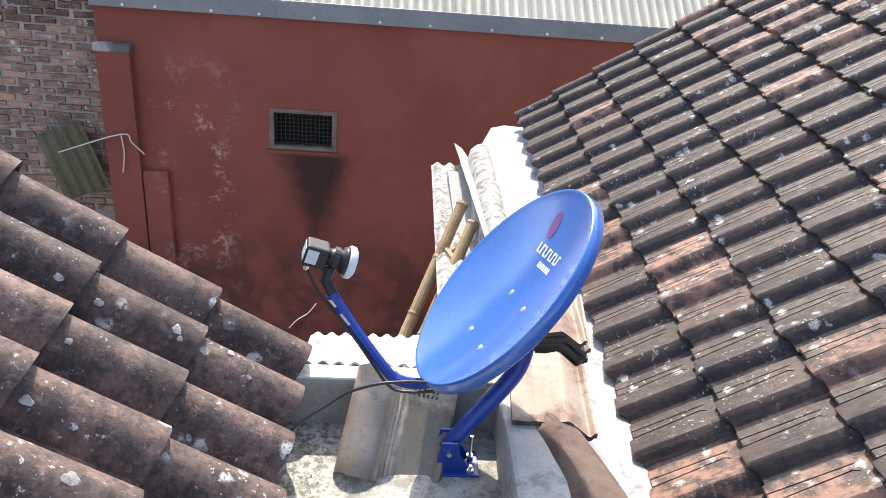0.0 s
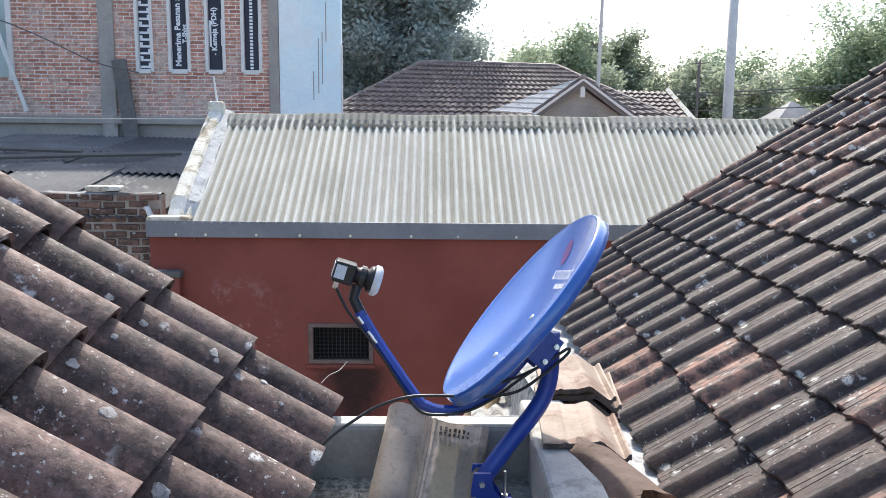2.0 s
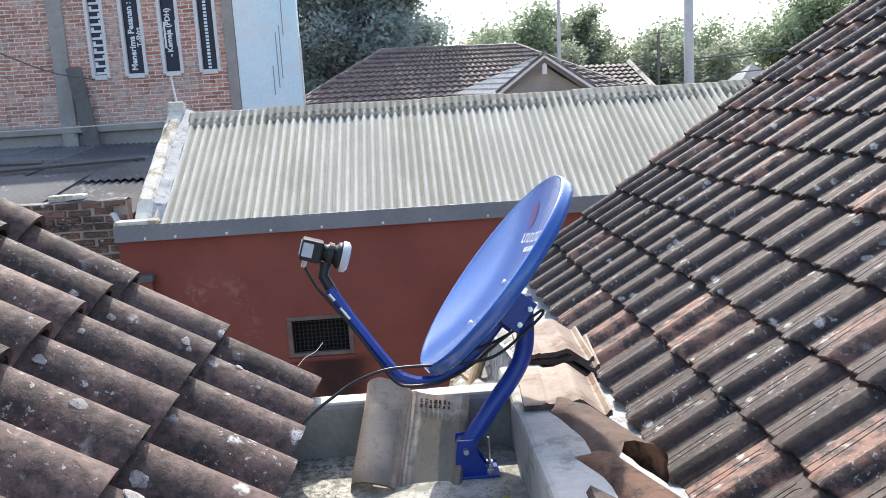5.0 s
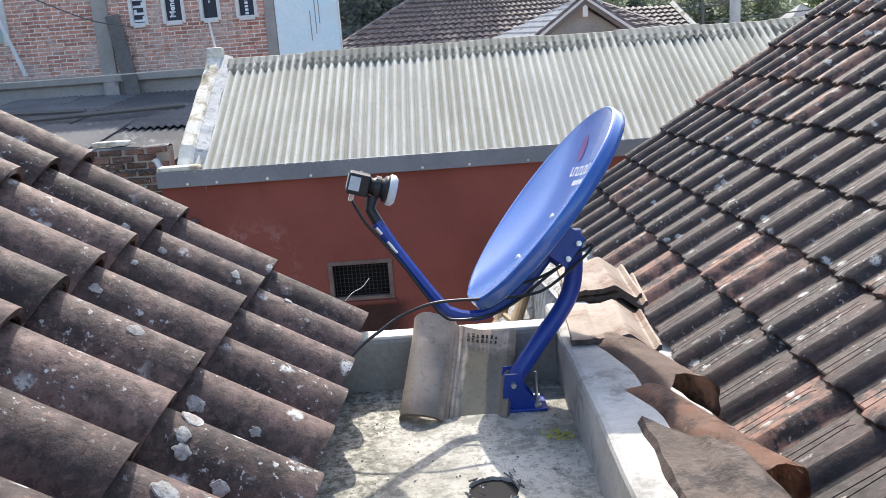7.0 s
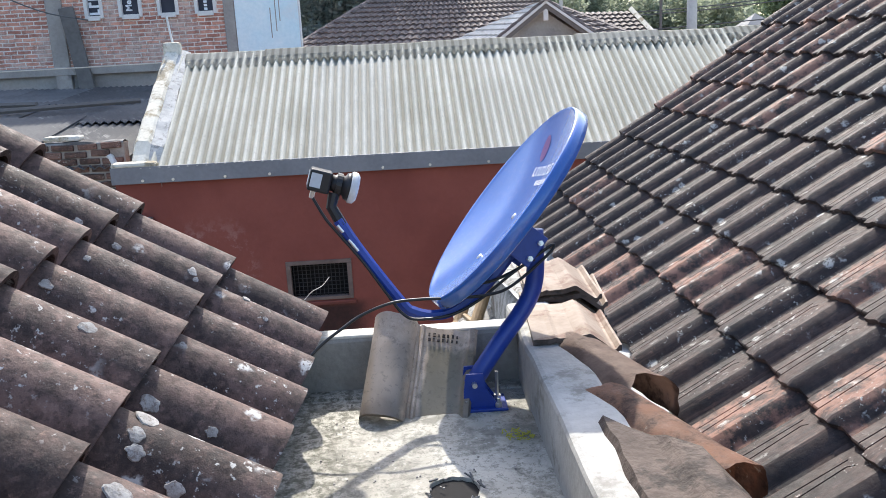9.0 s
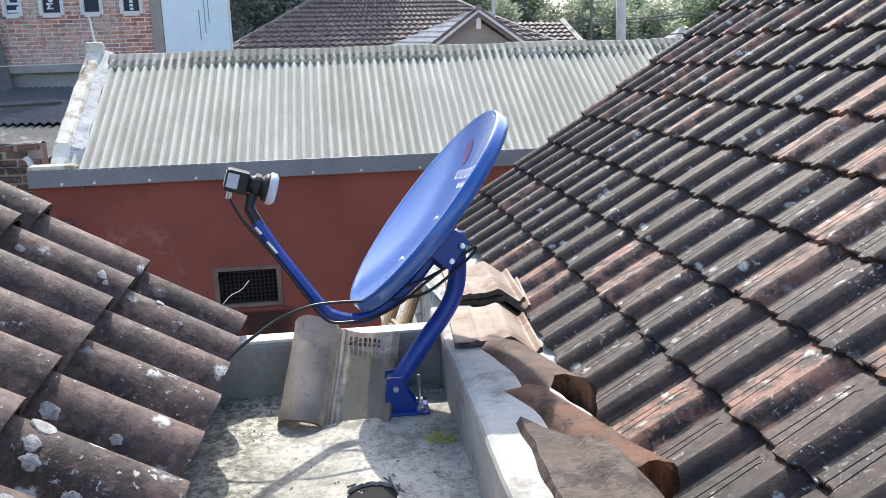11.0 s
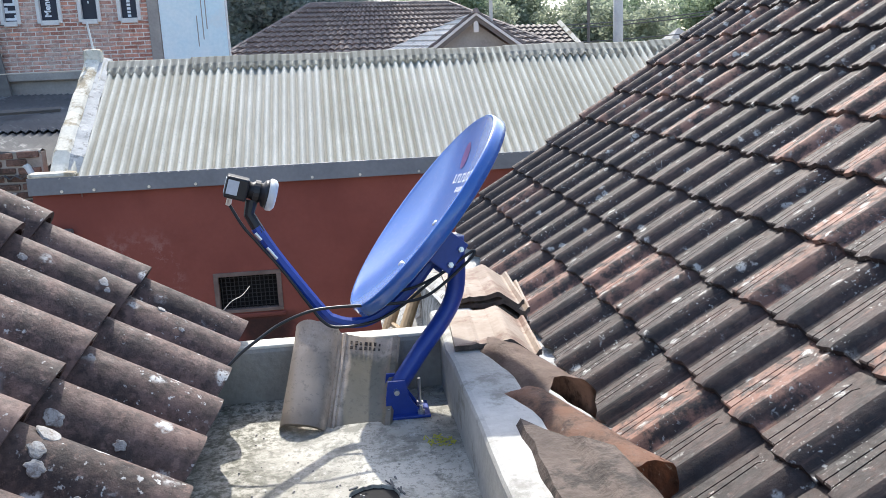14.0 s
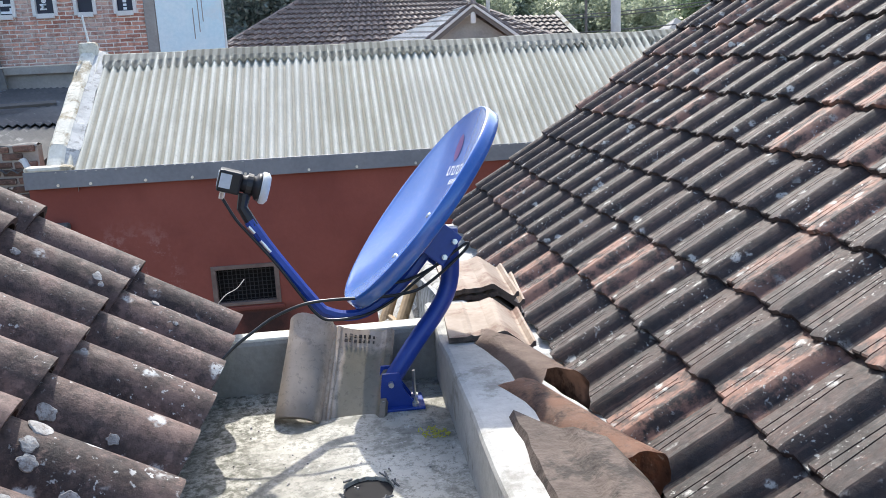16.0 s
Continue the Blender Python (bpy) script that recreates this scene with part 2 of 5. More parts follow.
def dish_paint():
    n = Nodes("blue_gloss_paint", 0.34, 0.0, 0.5)
    c = n.mix(n.ramp(n.noise(6.0, 4.0), 0.3, 0.7), (0.010, 0.098, 0.40), (0.016, 0.118, 0.45))
    dust = n.math("MULTIPLY", n.ramp(n.noise(70.0, 4.0, 0.7), 0.45, 0.8), 0.08)
    n.b.inputs["Coat Weight"].default_value, n.b.inputs["Coat Roughness"].default_value = 1.0, 0.19
    n.b.inputs["Sheen Weight"].default_value, n.b.inputs["Sheen Roughness"].default_value = 0.22, 0.35
    n.b.inputs["Sheen Tint"].default_value = (0.75, 0.80, 1.0, 1.0)
    return n.done(n.mix(dust, c, (0.30, 0.34, 0.50)), n.math("ADD", 0.20, n.math("MULTIPLY", n.noise(30.0), 0.10)))


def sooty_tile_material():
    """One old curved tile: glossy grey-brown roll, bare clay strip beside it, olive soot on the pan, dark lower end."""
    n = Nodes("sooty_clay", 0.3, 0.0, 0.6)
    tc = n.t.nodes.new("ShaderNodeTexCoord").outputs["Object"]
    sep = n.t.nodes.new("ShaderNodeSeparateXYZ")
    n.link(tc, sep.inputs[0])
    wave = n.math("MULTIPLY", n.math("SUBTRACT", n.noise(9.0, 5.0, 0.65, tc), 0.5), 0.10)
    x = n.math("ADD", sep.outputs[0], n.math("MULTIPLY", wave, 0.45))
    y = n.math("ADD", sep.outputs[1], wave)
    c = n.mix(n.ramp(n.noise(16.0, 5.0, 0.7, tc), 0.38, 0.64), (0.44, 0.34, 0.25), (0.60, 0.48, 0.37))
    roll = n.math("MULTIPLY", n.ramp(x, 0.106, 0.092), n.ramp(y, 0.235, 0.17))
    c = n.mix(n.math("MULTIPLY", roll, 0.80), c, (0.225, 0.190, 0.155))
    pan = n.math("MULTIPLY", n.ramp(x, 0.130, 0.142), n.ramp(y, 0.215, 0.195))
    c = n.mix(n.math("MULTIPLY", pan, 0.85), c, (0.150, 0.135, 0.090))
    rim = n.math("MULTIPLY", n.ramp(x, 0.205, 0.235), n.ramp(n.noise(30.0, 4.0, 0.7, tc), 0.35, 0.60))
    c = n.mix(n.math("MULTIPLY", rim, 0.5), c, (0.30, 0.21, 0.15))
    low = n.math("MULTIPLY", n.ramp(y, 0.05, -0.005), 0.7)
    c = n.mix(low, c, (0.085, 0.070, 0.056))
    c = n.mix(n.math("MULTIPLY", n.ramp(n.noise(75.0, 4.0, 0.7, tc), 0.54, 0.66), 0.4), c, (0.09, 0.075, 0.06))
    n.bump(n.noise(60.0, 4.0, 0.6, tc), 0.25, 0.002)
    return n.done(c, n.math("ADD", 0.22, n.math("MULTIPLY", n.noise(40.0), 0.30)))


def plain(name, c, rough=0.6, metal=0.0, spec=0.4):
    return worn(name, c, tuple(min(1, v * 1.15) for v in c), 8.0, 80.0, rough, 0.1, 0.002, spec, metal)


M_SLAB = slab_material()
M_KERB = worn("kerb_cement", (0.37, 0.36, 0.33), (0.51, 0.50, 0.465), 5, 60, 0.85, 0.5, 0.005, 0.25, dirt=(0.24, 0.23, 0.20), dirt_at=(0.52, 0.66), dirt_scale=9.0)
M_TAN = worn("tan_clay", (0.20, 0.140, 0.110), (0.34, 0.250, 0.200), 9, 70, 0.7, 0.4, 0.004, 0.3, dirt=(0.075, 0.055, 0.045), dirt_at=(0.52, 0.64), dirt_scale=7.0)
M_UPSTAND = worn("old_cement", (0.23, 0.22, 0.20), (0.38, 0.365, 0.33), 4, 60, 0.9, 0.5, 0.005, 0.25, dirt=(0.40, 0.39, 0.35), dirt_at=(0.55, 0.7), dirt_scale=6.0)
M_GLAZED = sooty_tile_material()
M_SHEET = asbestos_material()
M_REDWALL = red_wall_material()
M_BRICKFACE = brick_face_material()
M_DISH = dish_paint()
M_ARM = worn("dark_blue_paint", (0.012, 0.042, 0.25), (0.018, 0.056, 0.32), 10, 90, 0.36, 0.1, 0.001, 0.5)
M_WHITE = worn("white_waterproofing", (0.42, 0.43, 0.43), (0.60, 0.60, 0.585), 2.5, 40, 0.6, 0.35, 0.006, 0.35, dirt=(0.30, 0.295, 0.28), dirt_at=(0.52, 0.70), dirt_scale=7.0)
M_PLASTER = worn("streaked_plaster", (0.20, 0.195, 0.18), (0.46, 0.455, 0.43), 14, 60, 0.85, 0.7, 0.010, 0.25, dirt=(0.13, 0.12, 0.10), dirt_at=(0.50, 0.62), dirt_scale=16.0)
M_FLASHING = worn("weathered_white_paint", (0.30, 0.31, 0.31), (0.47, 0.475, 0.465), 6, 40, 0.75, 0.6, 0.010, 0.3, dirt=(0.20, 0.20, 0.19), dirt_at=(0.52, 0.66), dirt_scale=14.0)
M_COPING = worn("limewashed_coping", (0.56, 0.53, 0.44), (0.74, 0.72, 0.64), 3.0, 45, 0.8, 0.4, 0.006, 0.2, dirt=(0.24, 0.195, 0.12), dirt_at=(0.47, 0.62), dirt_scale=5.0)
M_FASCIA = worn("grey_metal_fascia", (0.165, 0.172, 0.19), (0.225, 0.232, 0.25), 2.0, 30, 0.55, 0.12, 0.003, 0.4)
M_BAMBOO = worn("bamboo", (0.30, 0.20, 0.10), (0.46, 0.33, 0.19), 7, 50, 0.55, 0.2, 0.002, 0.35, dirt=(0.14, 0.09, 0.05), dirt_scale=9.0)
M_MOSS = plain("yellow_moss", (0.42, 0.40, 0.06), 0.9)
M_BLACK = plain("black_plastic", (0.018, 0.018, 0.020), 0.42)
M_CABLE = plain("black_cable", (0.014, 0.014, 0.015), 0.38, 0, 0.5)
M_GREYPLASTIC = plain("pale_plastic", (0.62, 0.63, 0.62), 0.45)
M_STICKER = plain("silver_sticker", (0.52, 0.56, 0.60), 0.35)
M_STEEL = plain("zinc_plated_steel", (0.62, 0.62, 0.60), 0.28, 0.9)
M_PRINT = plain("white_print", (0.80, 0.83, 0.88), 0.45)
M_REDPRINT = plain("faded_red_print", (0.15, 0.07, 0.20), 0.5)
M_GRILLE = plain("dark_grille", (0.028, 0.026, 0.026), 0.6)
M_VOID = plain("vent_interior", (0.012, 0.011, 0.011), 0.9)
M_VENTFRAME = worn("grey_vent_frame", (0.135, 0.095, 0.080), (0.21, 0.155, 0.132), 6, 40, 0.85, 0.3, 0.004)
M_BRICK = tile_material("brick", (0.17, 0.108, 0.086), (0.37, 0.225, 0.175), (0.48, 0.27, 0.20), (0.62, 0.60, 0.55), 0.72, False, (3, 3, 20))
M_BRICK_DARK = tile_material("algae_brick", (0.066, 0.042, 0.034), (0.185, 0.105, 0.080), (0.28, 0.15, 0.110), (0.50, 0.48, 0.43), 0.90, False, (3, 3, 20))
M_MORTAR = worn("lime_mortar", (0.235, 0.205, 0.178), (0.42, 0.38, 0.335), 5, 50, 0.95, 0.5, 0.006)
M_CAP = worn("crumbling_mortar", (0.20, 0.19, 0.175), (0.42, 0.41, 0.39), 2.2, 30, 0.95, 0.6, 0.01, 0.2, dirt=(0.10, 0.095, 0.09), dirt_at=(0.46, 0.6), dirt_scale=3.0)
M_CEMENT = worn("grey_render", (0.25, 0.245, 0.24), (0.37, 0.36, 0.345), 1.0, 25, 0.9, 0.3, 0.006, dirt=(0.14, 0.138, 0.135), dirt_scale=1.2)
M_CONCRETE = worn("raw_concrete", (0.29, 0.265, 0.245), (0.42, 0.39, 0.36), 1.5, 30, 0.9, 0.4, 0.008, dirt=(0.10, 0.09, 0.085))
M_PALEBLUE = worn("pale_blue_render", (0.62, 0.86, 0.96), (0.84, 0.94, 0.97), 0.8, 20, 0.8, 0.15, 0.004, dirt=(0.72, 0.78, 0.80), dirt_at=(0.5, 0.7), dirt_scale=1.0)
M_WINFRAME = plain("grey_window_frame", (0.66, 0.64, 0.62), 0.7)
M_BOARD = worn("dark_board", (0.12, 0.115, 0.11), (0.20, 0.19, 0.185), 2, 20, 0.9, 0.3, 0.006)
M_BANNER = plain("dark_banner", (0.022, 0.026, 0.045), 0.45)
M_PANE = plain("pale_pane", (0.34, 0.42, 0.42), 0.2)
M_DARKROOF = worn("blackened_sheet", (0.075, 0.077, 0.082), (0.15, 0.15, 0.15), 1.5, 30, 0.85, 0.3, 0.006, dirt=(0.30, 0.30, 0.295), dirt_at=(0.58, 0.70), dirt_scale=2.5)
M_SHINYROOF = worn("worn_zinc_sheet", (0.13, 0.134, 0.14), (0.22, 0.225, 0.23), 1.5, 30, 0.6, 0.2, 0.004)
M_GROUND = worn("packed_earth", (0.20, 0.165, 0.125), (0.29, 0.245, 0.20), 0.3, 6, 0.95, 0.4, 0.02)
M_BARK = worn("bark", (0.07, 0.055, 0.042), (0.13, 0.105, 0.08), 3, 25, 0.95, 0.6, 0.02)
# leaf colours paled and greyed: distance haze put into the colour
M_LEAF_DARK = leaf_material("hazed_dark_foliage", (0.30, 0.36, 0.335), (0.48, 0.54, 0.495))
M_LEAF_MID = leaf_material("hazed_mid_foliage", (0.24, 0.31, 0.20), (0.38, 0.45, 0.31))
M_LEAF_DRY = leaf_material("hazed_grey_foliage", (0.25, 0.29, 0.21), (0.40, 0.44, 0.32))
M_TIMBER = plain("grey_timber", (0.15, 0.135, 0.125), 0.8)
M_POLE = worn("pale_concrete", (0.50, 0.49, 0.47), (0.62, 0.61, 0.58), 2, 20, 0.9, 0.3, 0.006)
M_WIRE = plain("dull_wire", (0.10, 0.10, 0.10), 0.5)
M_STRING = plain("pale_string", (0.55, 0.50, 0.43), 0.8)
M_AWNING = worn("striped_green_sheet", (0.085, 0.080, 0.045), (0.155, 0.145, 0.085), 3, 40, 0.6, 0.2, 0.004)


# ---------------------------------------------------------------- mesh helpers
def obj(name, bm, material, smooth=False):
    me = bpy.data.meshes.new(name)
    bm.to_mesh(me)
    bm.free()
    me.materials.append(material)
    if smooth:
        for p in me.polygons:
            p.use_smooth = True
    return new(name, me)


def part(name, bm, material, parent, label="", smooth=False):
    ob = obj(name, bm, material, smooth)
    ob.parent = parent
    ob.matrix_parent_inverse = parent.matrix_world.inverted()
    return tagged(ob, label)


def thing(name, at, label, category, group="", kind=""):
    ob = new(name)
    ob.location = at
    bpy.context.view_layer.update()
    ob.empty_display_size = 0.05
    return tagged(ob, label, category, group, kind)


def box(bm, lo, hi, bevel=0.0, m=None):
    lo, hi = Vector(lo), Vector(hi)
    r = bmesh.ops.create_cube(bm, size=1.0)
    bmesh.ops.transform(bm, matrix=Matrix.Translation((lo + hi) / 2) @ Matrix.Diagonal((*(hi - lo), 1)), verts=r["verts"])
    if bevel:
        es = list({e for v in r["verts"] for e in v.link_edges})
        r = bmesh.ops.bevel(bm, geom=es, offset=bevel, segments=2, affect="EDGES", profile=0.5)
    if m is not None:
        bmesh.ops.transform(bm, matrix=m, verts=list(r["verts"]))
    return bm


def boxed(lo, hi, bevel=0.0, m=None):
    return box(bmesh.new(), lo, hi, bevel, m)


def tube(bm, pts, radius, sides=10, ends=True):
    """A round bar along points; radius may be one number or one a point."""
    pts = [Vector(p) for p in pts]
    rad = radius if isinstance(radius, (list, tuple)) else [radius] * len(pts)
    rings, side = [], None
    for i, p in enumerate(pts):
        d = (pts[min(i + 1, len(pts) - 1)] - pts[max(i - 1, 0)]).normalized()
        if side is None:
            side = d.cross(Vector((0, 0, 1)) if abs(d.z) < 0.9 else Vector((1, 0, 0))).normalized()
        side = (side - d * side.dot(d)).normalized()
        up = d.cross(side)
        rings.append([bm.verts.new(p + rad[i] * (math.cos(a) * side + math.sin(a) * up)) for a in (2 * math.pi * k / sides for k in range(sides))])
    for a, b in zip(rings, rings[1:]):
        for k in range(sides):
            bm.faces.new((a[k], a[(k + 1) % sides], b[(k + 1) % sides], b[k]))
    if ends:
        bm.faces.new(rings[0][::-1])
        bm.faces.new(rings[-1])
    return bm


def tubed(pts, radius, sides=10):
    return tube(bmesh.new(), pts, radius, sides)


def curve_points(pts, steps=8):
    """A smooth line through the points."""
    p = [Vector(v) for v in pts]
    p = [2 * p[0] - p[1], *p, 2 * p[-1] - p[-2]]
    out = []
    for a, b, c, d in zip(p, p[1:], p[2:], p[3:]):
        for k in range(steps):
            t = k / steps
            out.append(0.5 * ((2 * b) + (c - a) * t + (2 * a - 5 * b + 4 * c - d) * t * t + (3 * b - a - 3 * c + d) * t ** 3))
    return out + [p[-2]]


def loft(bm, rows, closed=False):
    """A skin over rows of points of equal number."""
    vs = [[bm.verts.new(p) for p in row] for row in rows]
    for a, b in zip(vs, vs[1:]):
        n = len(a)
        for k in range(n if closed else n - 1):
            bm.faces.new((a[k], a[(k + 1) % n], b[(k + 1) % n], b[k]))
    return vs


def soften(me, angle=38):
    """Smooth shading with crisp edges past an angle."""
    for p in me.polygons:
        p.use_smooth = True
    me.set_sharp_from_angle(angle=radians(angle))
    return me


def shell(profile, length, thick, lift=0.0, lip=0.0):
    """A tile: the profile (across, height) drawn along y from 0 (lower end) to length, of some thickness. lift raises the lower end."""
    bm = bmesh.new()
    rows = []
    for y, up in ((0.0, lift), (length, 0.0)):
        top = [Vector((x, y, h + up)) for x, h in profile]
        under = [Vector((x, y, h + up - thick)) for x, h in reversed(profile)]
        rows.append(top + under)
    vs = loft(bm, rows, True)
    n = len(profile)
    for row in (vs[0], vs[1]):
        for k in range(n - 1):
            f = (row[k], row[k + 1], row[2 * n - 2 - k], row[2 * n - 1 - k])
            bm.faces.new(f)
    bmesh.ops.recalc_face_normals(bm, faces=bm.faces)
    return bm


def mesh_of(name, bm, material, smooth=False):
    me = bpy.data.meshes.new(name)
    bm.to_mesh(me)
    bm.free()
    me.materials.append(material)
    if smooth:
        for p in me.polygons:
            p.use_smooth = True
    return me


def placed(name, me, m, parent):
    ob = new(name, me)
    ob.parent = parent
    ob.matrix_world = m
    return ob


def frame_of(origin, across, along):
    """A pose whose x runs across, y along, z off the surface."""
    x, y = Vector(across).normalized(), Vector(along).normalized()
    z = x.cross(y).normalized()
    x = y.cross(z)
    m = Matrix((x, y, z)).transposed().to_4x4()
    m.translation = origin
    return m


def corrugated(width, length, pitch, height, thick=0.006, steps=6):
    """A corrugated sheet: x across the waves, y along them."""
    n = int(round(width / pitch * steps))
    prof = [(width * k / n, height * 0.5 * (1 - math.cos(2 * math.pi * (width * k / n) / pitch))) for k in range(n + 1)]
    return shell(prof, length, thick)


def writing(text, size, material, parent, m, name="lettering"):
    """Words in the built-in font, as a thin mesh; m puts its corner and sense."""
    cu = bpy.data.curves.new(name, "FONT")
    cu.body, cu.size, cu.extrude, cu.resolution_u, cu.offset = text, size, 0.002, 2, 0.004
    tmp = bpy.data.objects.new(name, cu)
    scene.collection.objects.link(tmp)
    bpy.context.view_layer.update()
    me = bpy.data.meshes.new_from_object(tmp.evaluated_get(bpy.context.evaluated_depsgraph_get()))
    bpy.data.objects.remove(tmp)
    me.materials.append(material)
    ob = new(name, me)
    ob.parent = parent
    ob.matrix_world = m
    return ob


# ---------------------------------------------------------------- ground
bm = bmesh.new()
loft(bm, [[(x, y, -3.6) for x in (-900, -60, -20, 0, 20, 60, 900)] for y in (-900, -60, 0, 30, 90, 900)])
tagged(obj("ground", bm, M_GROUND), "bare brown earth between the houses", "ground", kind="structure")

# ---------------------------------------------------------------- cement gutter between the roofs
gut = thing("roof_gutter", (0, 1.4, -0.02), "grey weathered cement gutter floor between two tiled roofs", "gutter", kind="structure")
HX, HY, HR = 0.110, 1.335, 0.050
bm = bmesh.new()
ring = [(HX + HR * math.cos(2 * math.pi * k / 32) * (1 + 0.04 * math.sin(5 * k)), HY + HR * math.sin(2 * math.pi * k / 32) * (1 + 0.05 * math.cos(3 * k))) for k in range(32)]
X0, X1, Y0, Y1 = -0.60, 0.318, -0.6, 1.86
def rim_point(x, y):
    dx, dy = x - HX, y - HY
    s = min((X1 - HX) / dx if dx > 1e-6 else ((X0 - HX) / dx if dx < -1e-6 else 9), (Y1 - HY) / dy if dy > 1e-6 else ((Y0 - HY) / dy if dy < -1e-6 else 9))
    return (HX + s * dx, HY + s * dy)
rows = [[(x, y, -0.14) for x, y in ring], [(x, y, -0.020) for x, y in ring]]
outer = [rim_point(x, y) for x, y in ring]
for f in (0.15, 0.4, 0.7, 1.0):
    rows.append([(x + f * (u - x), y + f * (v - y), -0.020 + 0.004 * noise.noise((8 * (x + f * (u - x)), 8 * (y + f * (v - y)), 0))) for (x, y), (u, v) in zip(ring, outer)])
loft(bm, rows, True)
bmesh.ops.recalc_face_normals(bm, faces=bm.faces)
for f in bm.faces:
    if f.normal.z < -0.5:
        f.normal_flip()
part("gutter_floor", bm, M_SLAB, gut)
part("corner_fillet", boxed((X0, 1.80, -0.05), (0.318, 1.90, -0.0145), 0.006), M_SLAB, gut)
bm = tubed([(HX, HY, -0.30), (HX, HY, -0.028)], 0.052, 24)
bmesh.ops.delete(bm, geom=[f for f in bm.faces if len(f.verts) > 4 and f.normal.z != 0 and f.calc_center_median().z > -0.1], context="FACES")
part("drain_pipe", bm, M_VOID, gut, "dark round drain hole")

wall = thing("parapet_back", (0.1, 1.9, 0), "low grey cement upstand closing the gutter", "parapet", kind="structure")
bm = boxed((-0.62, 1.848, -0.14), (0.322, 1.910, 0.124), 0.012)
part("upstand", bm, M_UPSTAND, wall)
# top lighter and yellower than the face: its sunlight put into the colour
part("pale_top", boxed((-0.60, 1.852, 0.118), (0.315, 1.906, 0.1285), 0.004), M_COPING, wall, "pale top strip, sunlight put into its colour")
wall = thing("parapet_side", (0.4, 1.2, 0), "whitened cement kerb along the gutter", "parapet", kind="structure")
bm = boxed((0.312, -0.6, -0.14), (0.432, 2.06, 0.126), 0.012)
bmesh.ops.subdivide_edges(bm, edges=[e for e in bm.edges if e.calc_length() > 1], cuts=24)
for v in bm.verts:
    v.co += 0.006 * Vector((noise.noise(v.co * 6), 0, noise.noise(v.co * 5 + Vector((3, 1, 2)))))
part("kerb", bm, M_KERB, wall)

# whitened valley lining between the kerb and the tiled slope
bm = bmesh.new()
rows = []
for k in range(40):
    y = 1.62 + k * 0.086
    dip = -0.10 * max(0, (y - 2.0) / 2.8)
    rows.append([(x, y, z + (dip * 4.2 if x < 0.58 else dip * (1 if x < 0.7 else 0.3)) + 0.010 * noise.noise((x * 5, y * 4, 2))) for x, z in ((0.42, 0.06), (0.47, 0.03), (0.54, -0.06), (0.64, -0.17), (0.72, -0.225), (0.82, -0.225), (0.95, -0.16))])
loft(bm, rows)
tagged(obj("valley_lining", bm, M_FLASHING, True), "white painted valley lining beside the tiled slope", "valley gutter", kind="structure")

# dark strip added for the valley's shade, hidden under the loose tiles
bm = bmesh.new()
loft(bm, [[(x, y, z + 0.010 * noise.noise((x * 6, y * 5, 8))) for x, z in ((0.425, 0.075), (0.47, 0.02), (0.54, -0.07), (0.64, -0.18), (0.72, -0.27), (0.95, -0.27))] for y in (-0.4 + 0.12 * k for k in range(18))])
tagged(obj("valley_shade", bm, M_SHARD, True), "dark strip for valley shade between kerb and tiled slope", "valley gutter", kind="structure")

# plastered wall head that goes on behind the gutter
bm = bmesh.new()
rows = []
for k in range(23):
    y = 2.02 + k * 0.128
    s = k / 22
    cx, top = 0.455 + 0.10 * s, 0.0 - 0.31 * s - (0.10 if k == 22 else 0)
    w = 0.065 + 0.012 * noise.noise((0, y * 4, 0))
    h = [(-1.15, -0.5), (-1.05, -0.10), (-0.8, -0.02), (-0.3, 0.012), (0.3, 0.012), (0.8, -0.02), (1.2, -0.10), (1.5, -0.22)]
    rows.append([(cx + w * u, y, top + v + 0.012 * noise.noise((u, y * 7, 4))) for u, v in h])
vs = loft(bm, rows)
tagged(obj("wall_head", bm, M_PLASTER, True), "rounded white painted wall head beyond the gutter", "wall", kind="structure")

bm = corrugated(0.30, 2.2, 0.075, 0.022)
bmesh.ops.transform(bm, matrix=frame_of((0.235, 2.62, -0.36), (1, -0.02, 0.03), (0.02, 1, -0.055)), verts=bm.verts)
tagged(obj("corrugated_sheet", bm, M_PLASTER), "narrow whitened corrugated sheet beside the wall head", "roof sheet")
bm = corrugated(0.34, 0.36, 0.042, 0.012)
bmesh.ops.transform(bm, matrix=frame_of((-0.20, 1.95, 0.092), (1, 0.02, 0), (0, 1, -0.40)), verts=bm.verts)
tagged(obj("corrugated_sheet", bm, M_FLASHING), "pale corrugated offcut sloping down behind the upstand", "roof sheet")
bm = boxed((0.0, 0, 0), (0.24, 0.34, 0.012), 0.004)
bmesh.ops.transform(bm, matrix=frame_of((0.11, 1.95, 0.10), (1, 0.02, 0), (0, 1, -0.40)), verts=bm.verts)
tagged(obj("flashing_board", bm, M_WHITE), "flat whitened board behind the upstand", "board")

# house walls under the two roofs, below the gutter
for nm, lo, hi, lab in (("wall_west", (-0.66, -0.9, -3.6), (-0.40, 1.80, -0.14), "grey rendered house wall under the gutter"), ("wall_east", (0.36, -0.6, -3.6), (0.98, 4.54, -0.40), "grey rendered wall under the tiled slope")):
    tagged(obj(nm, boxed(lo, hi), M_CEMENT), lab, "wall", kind="structure")

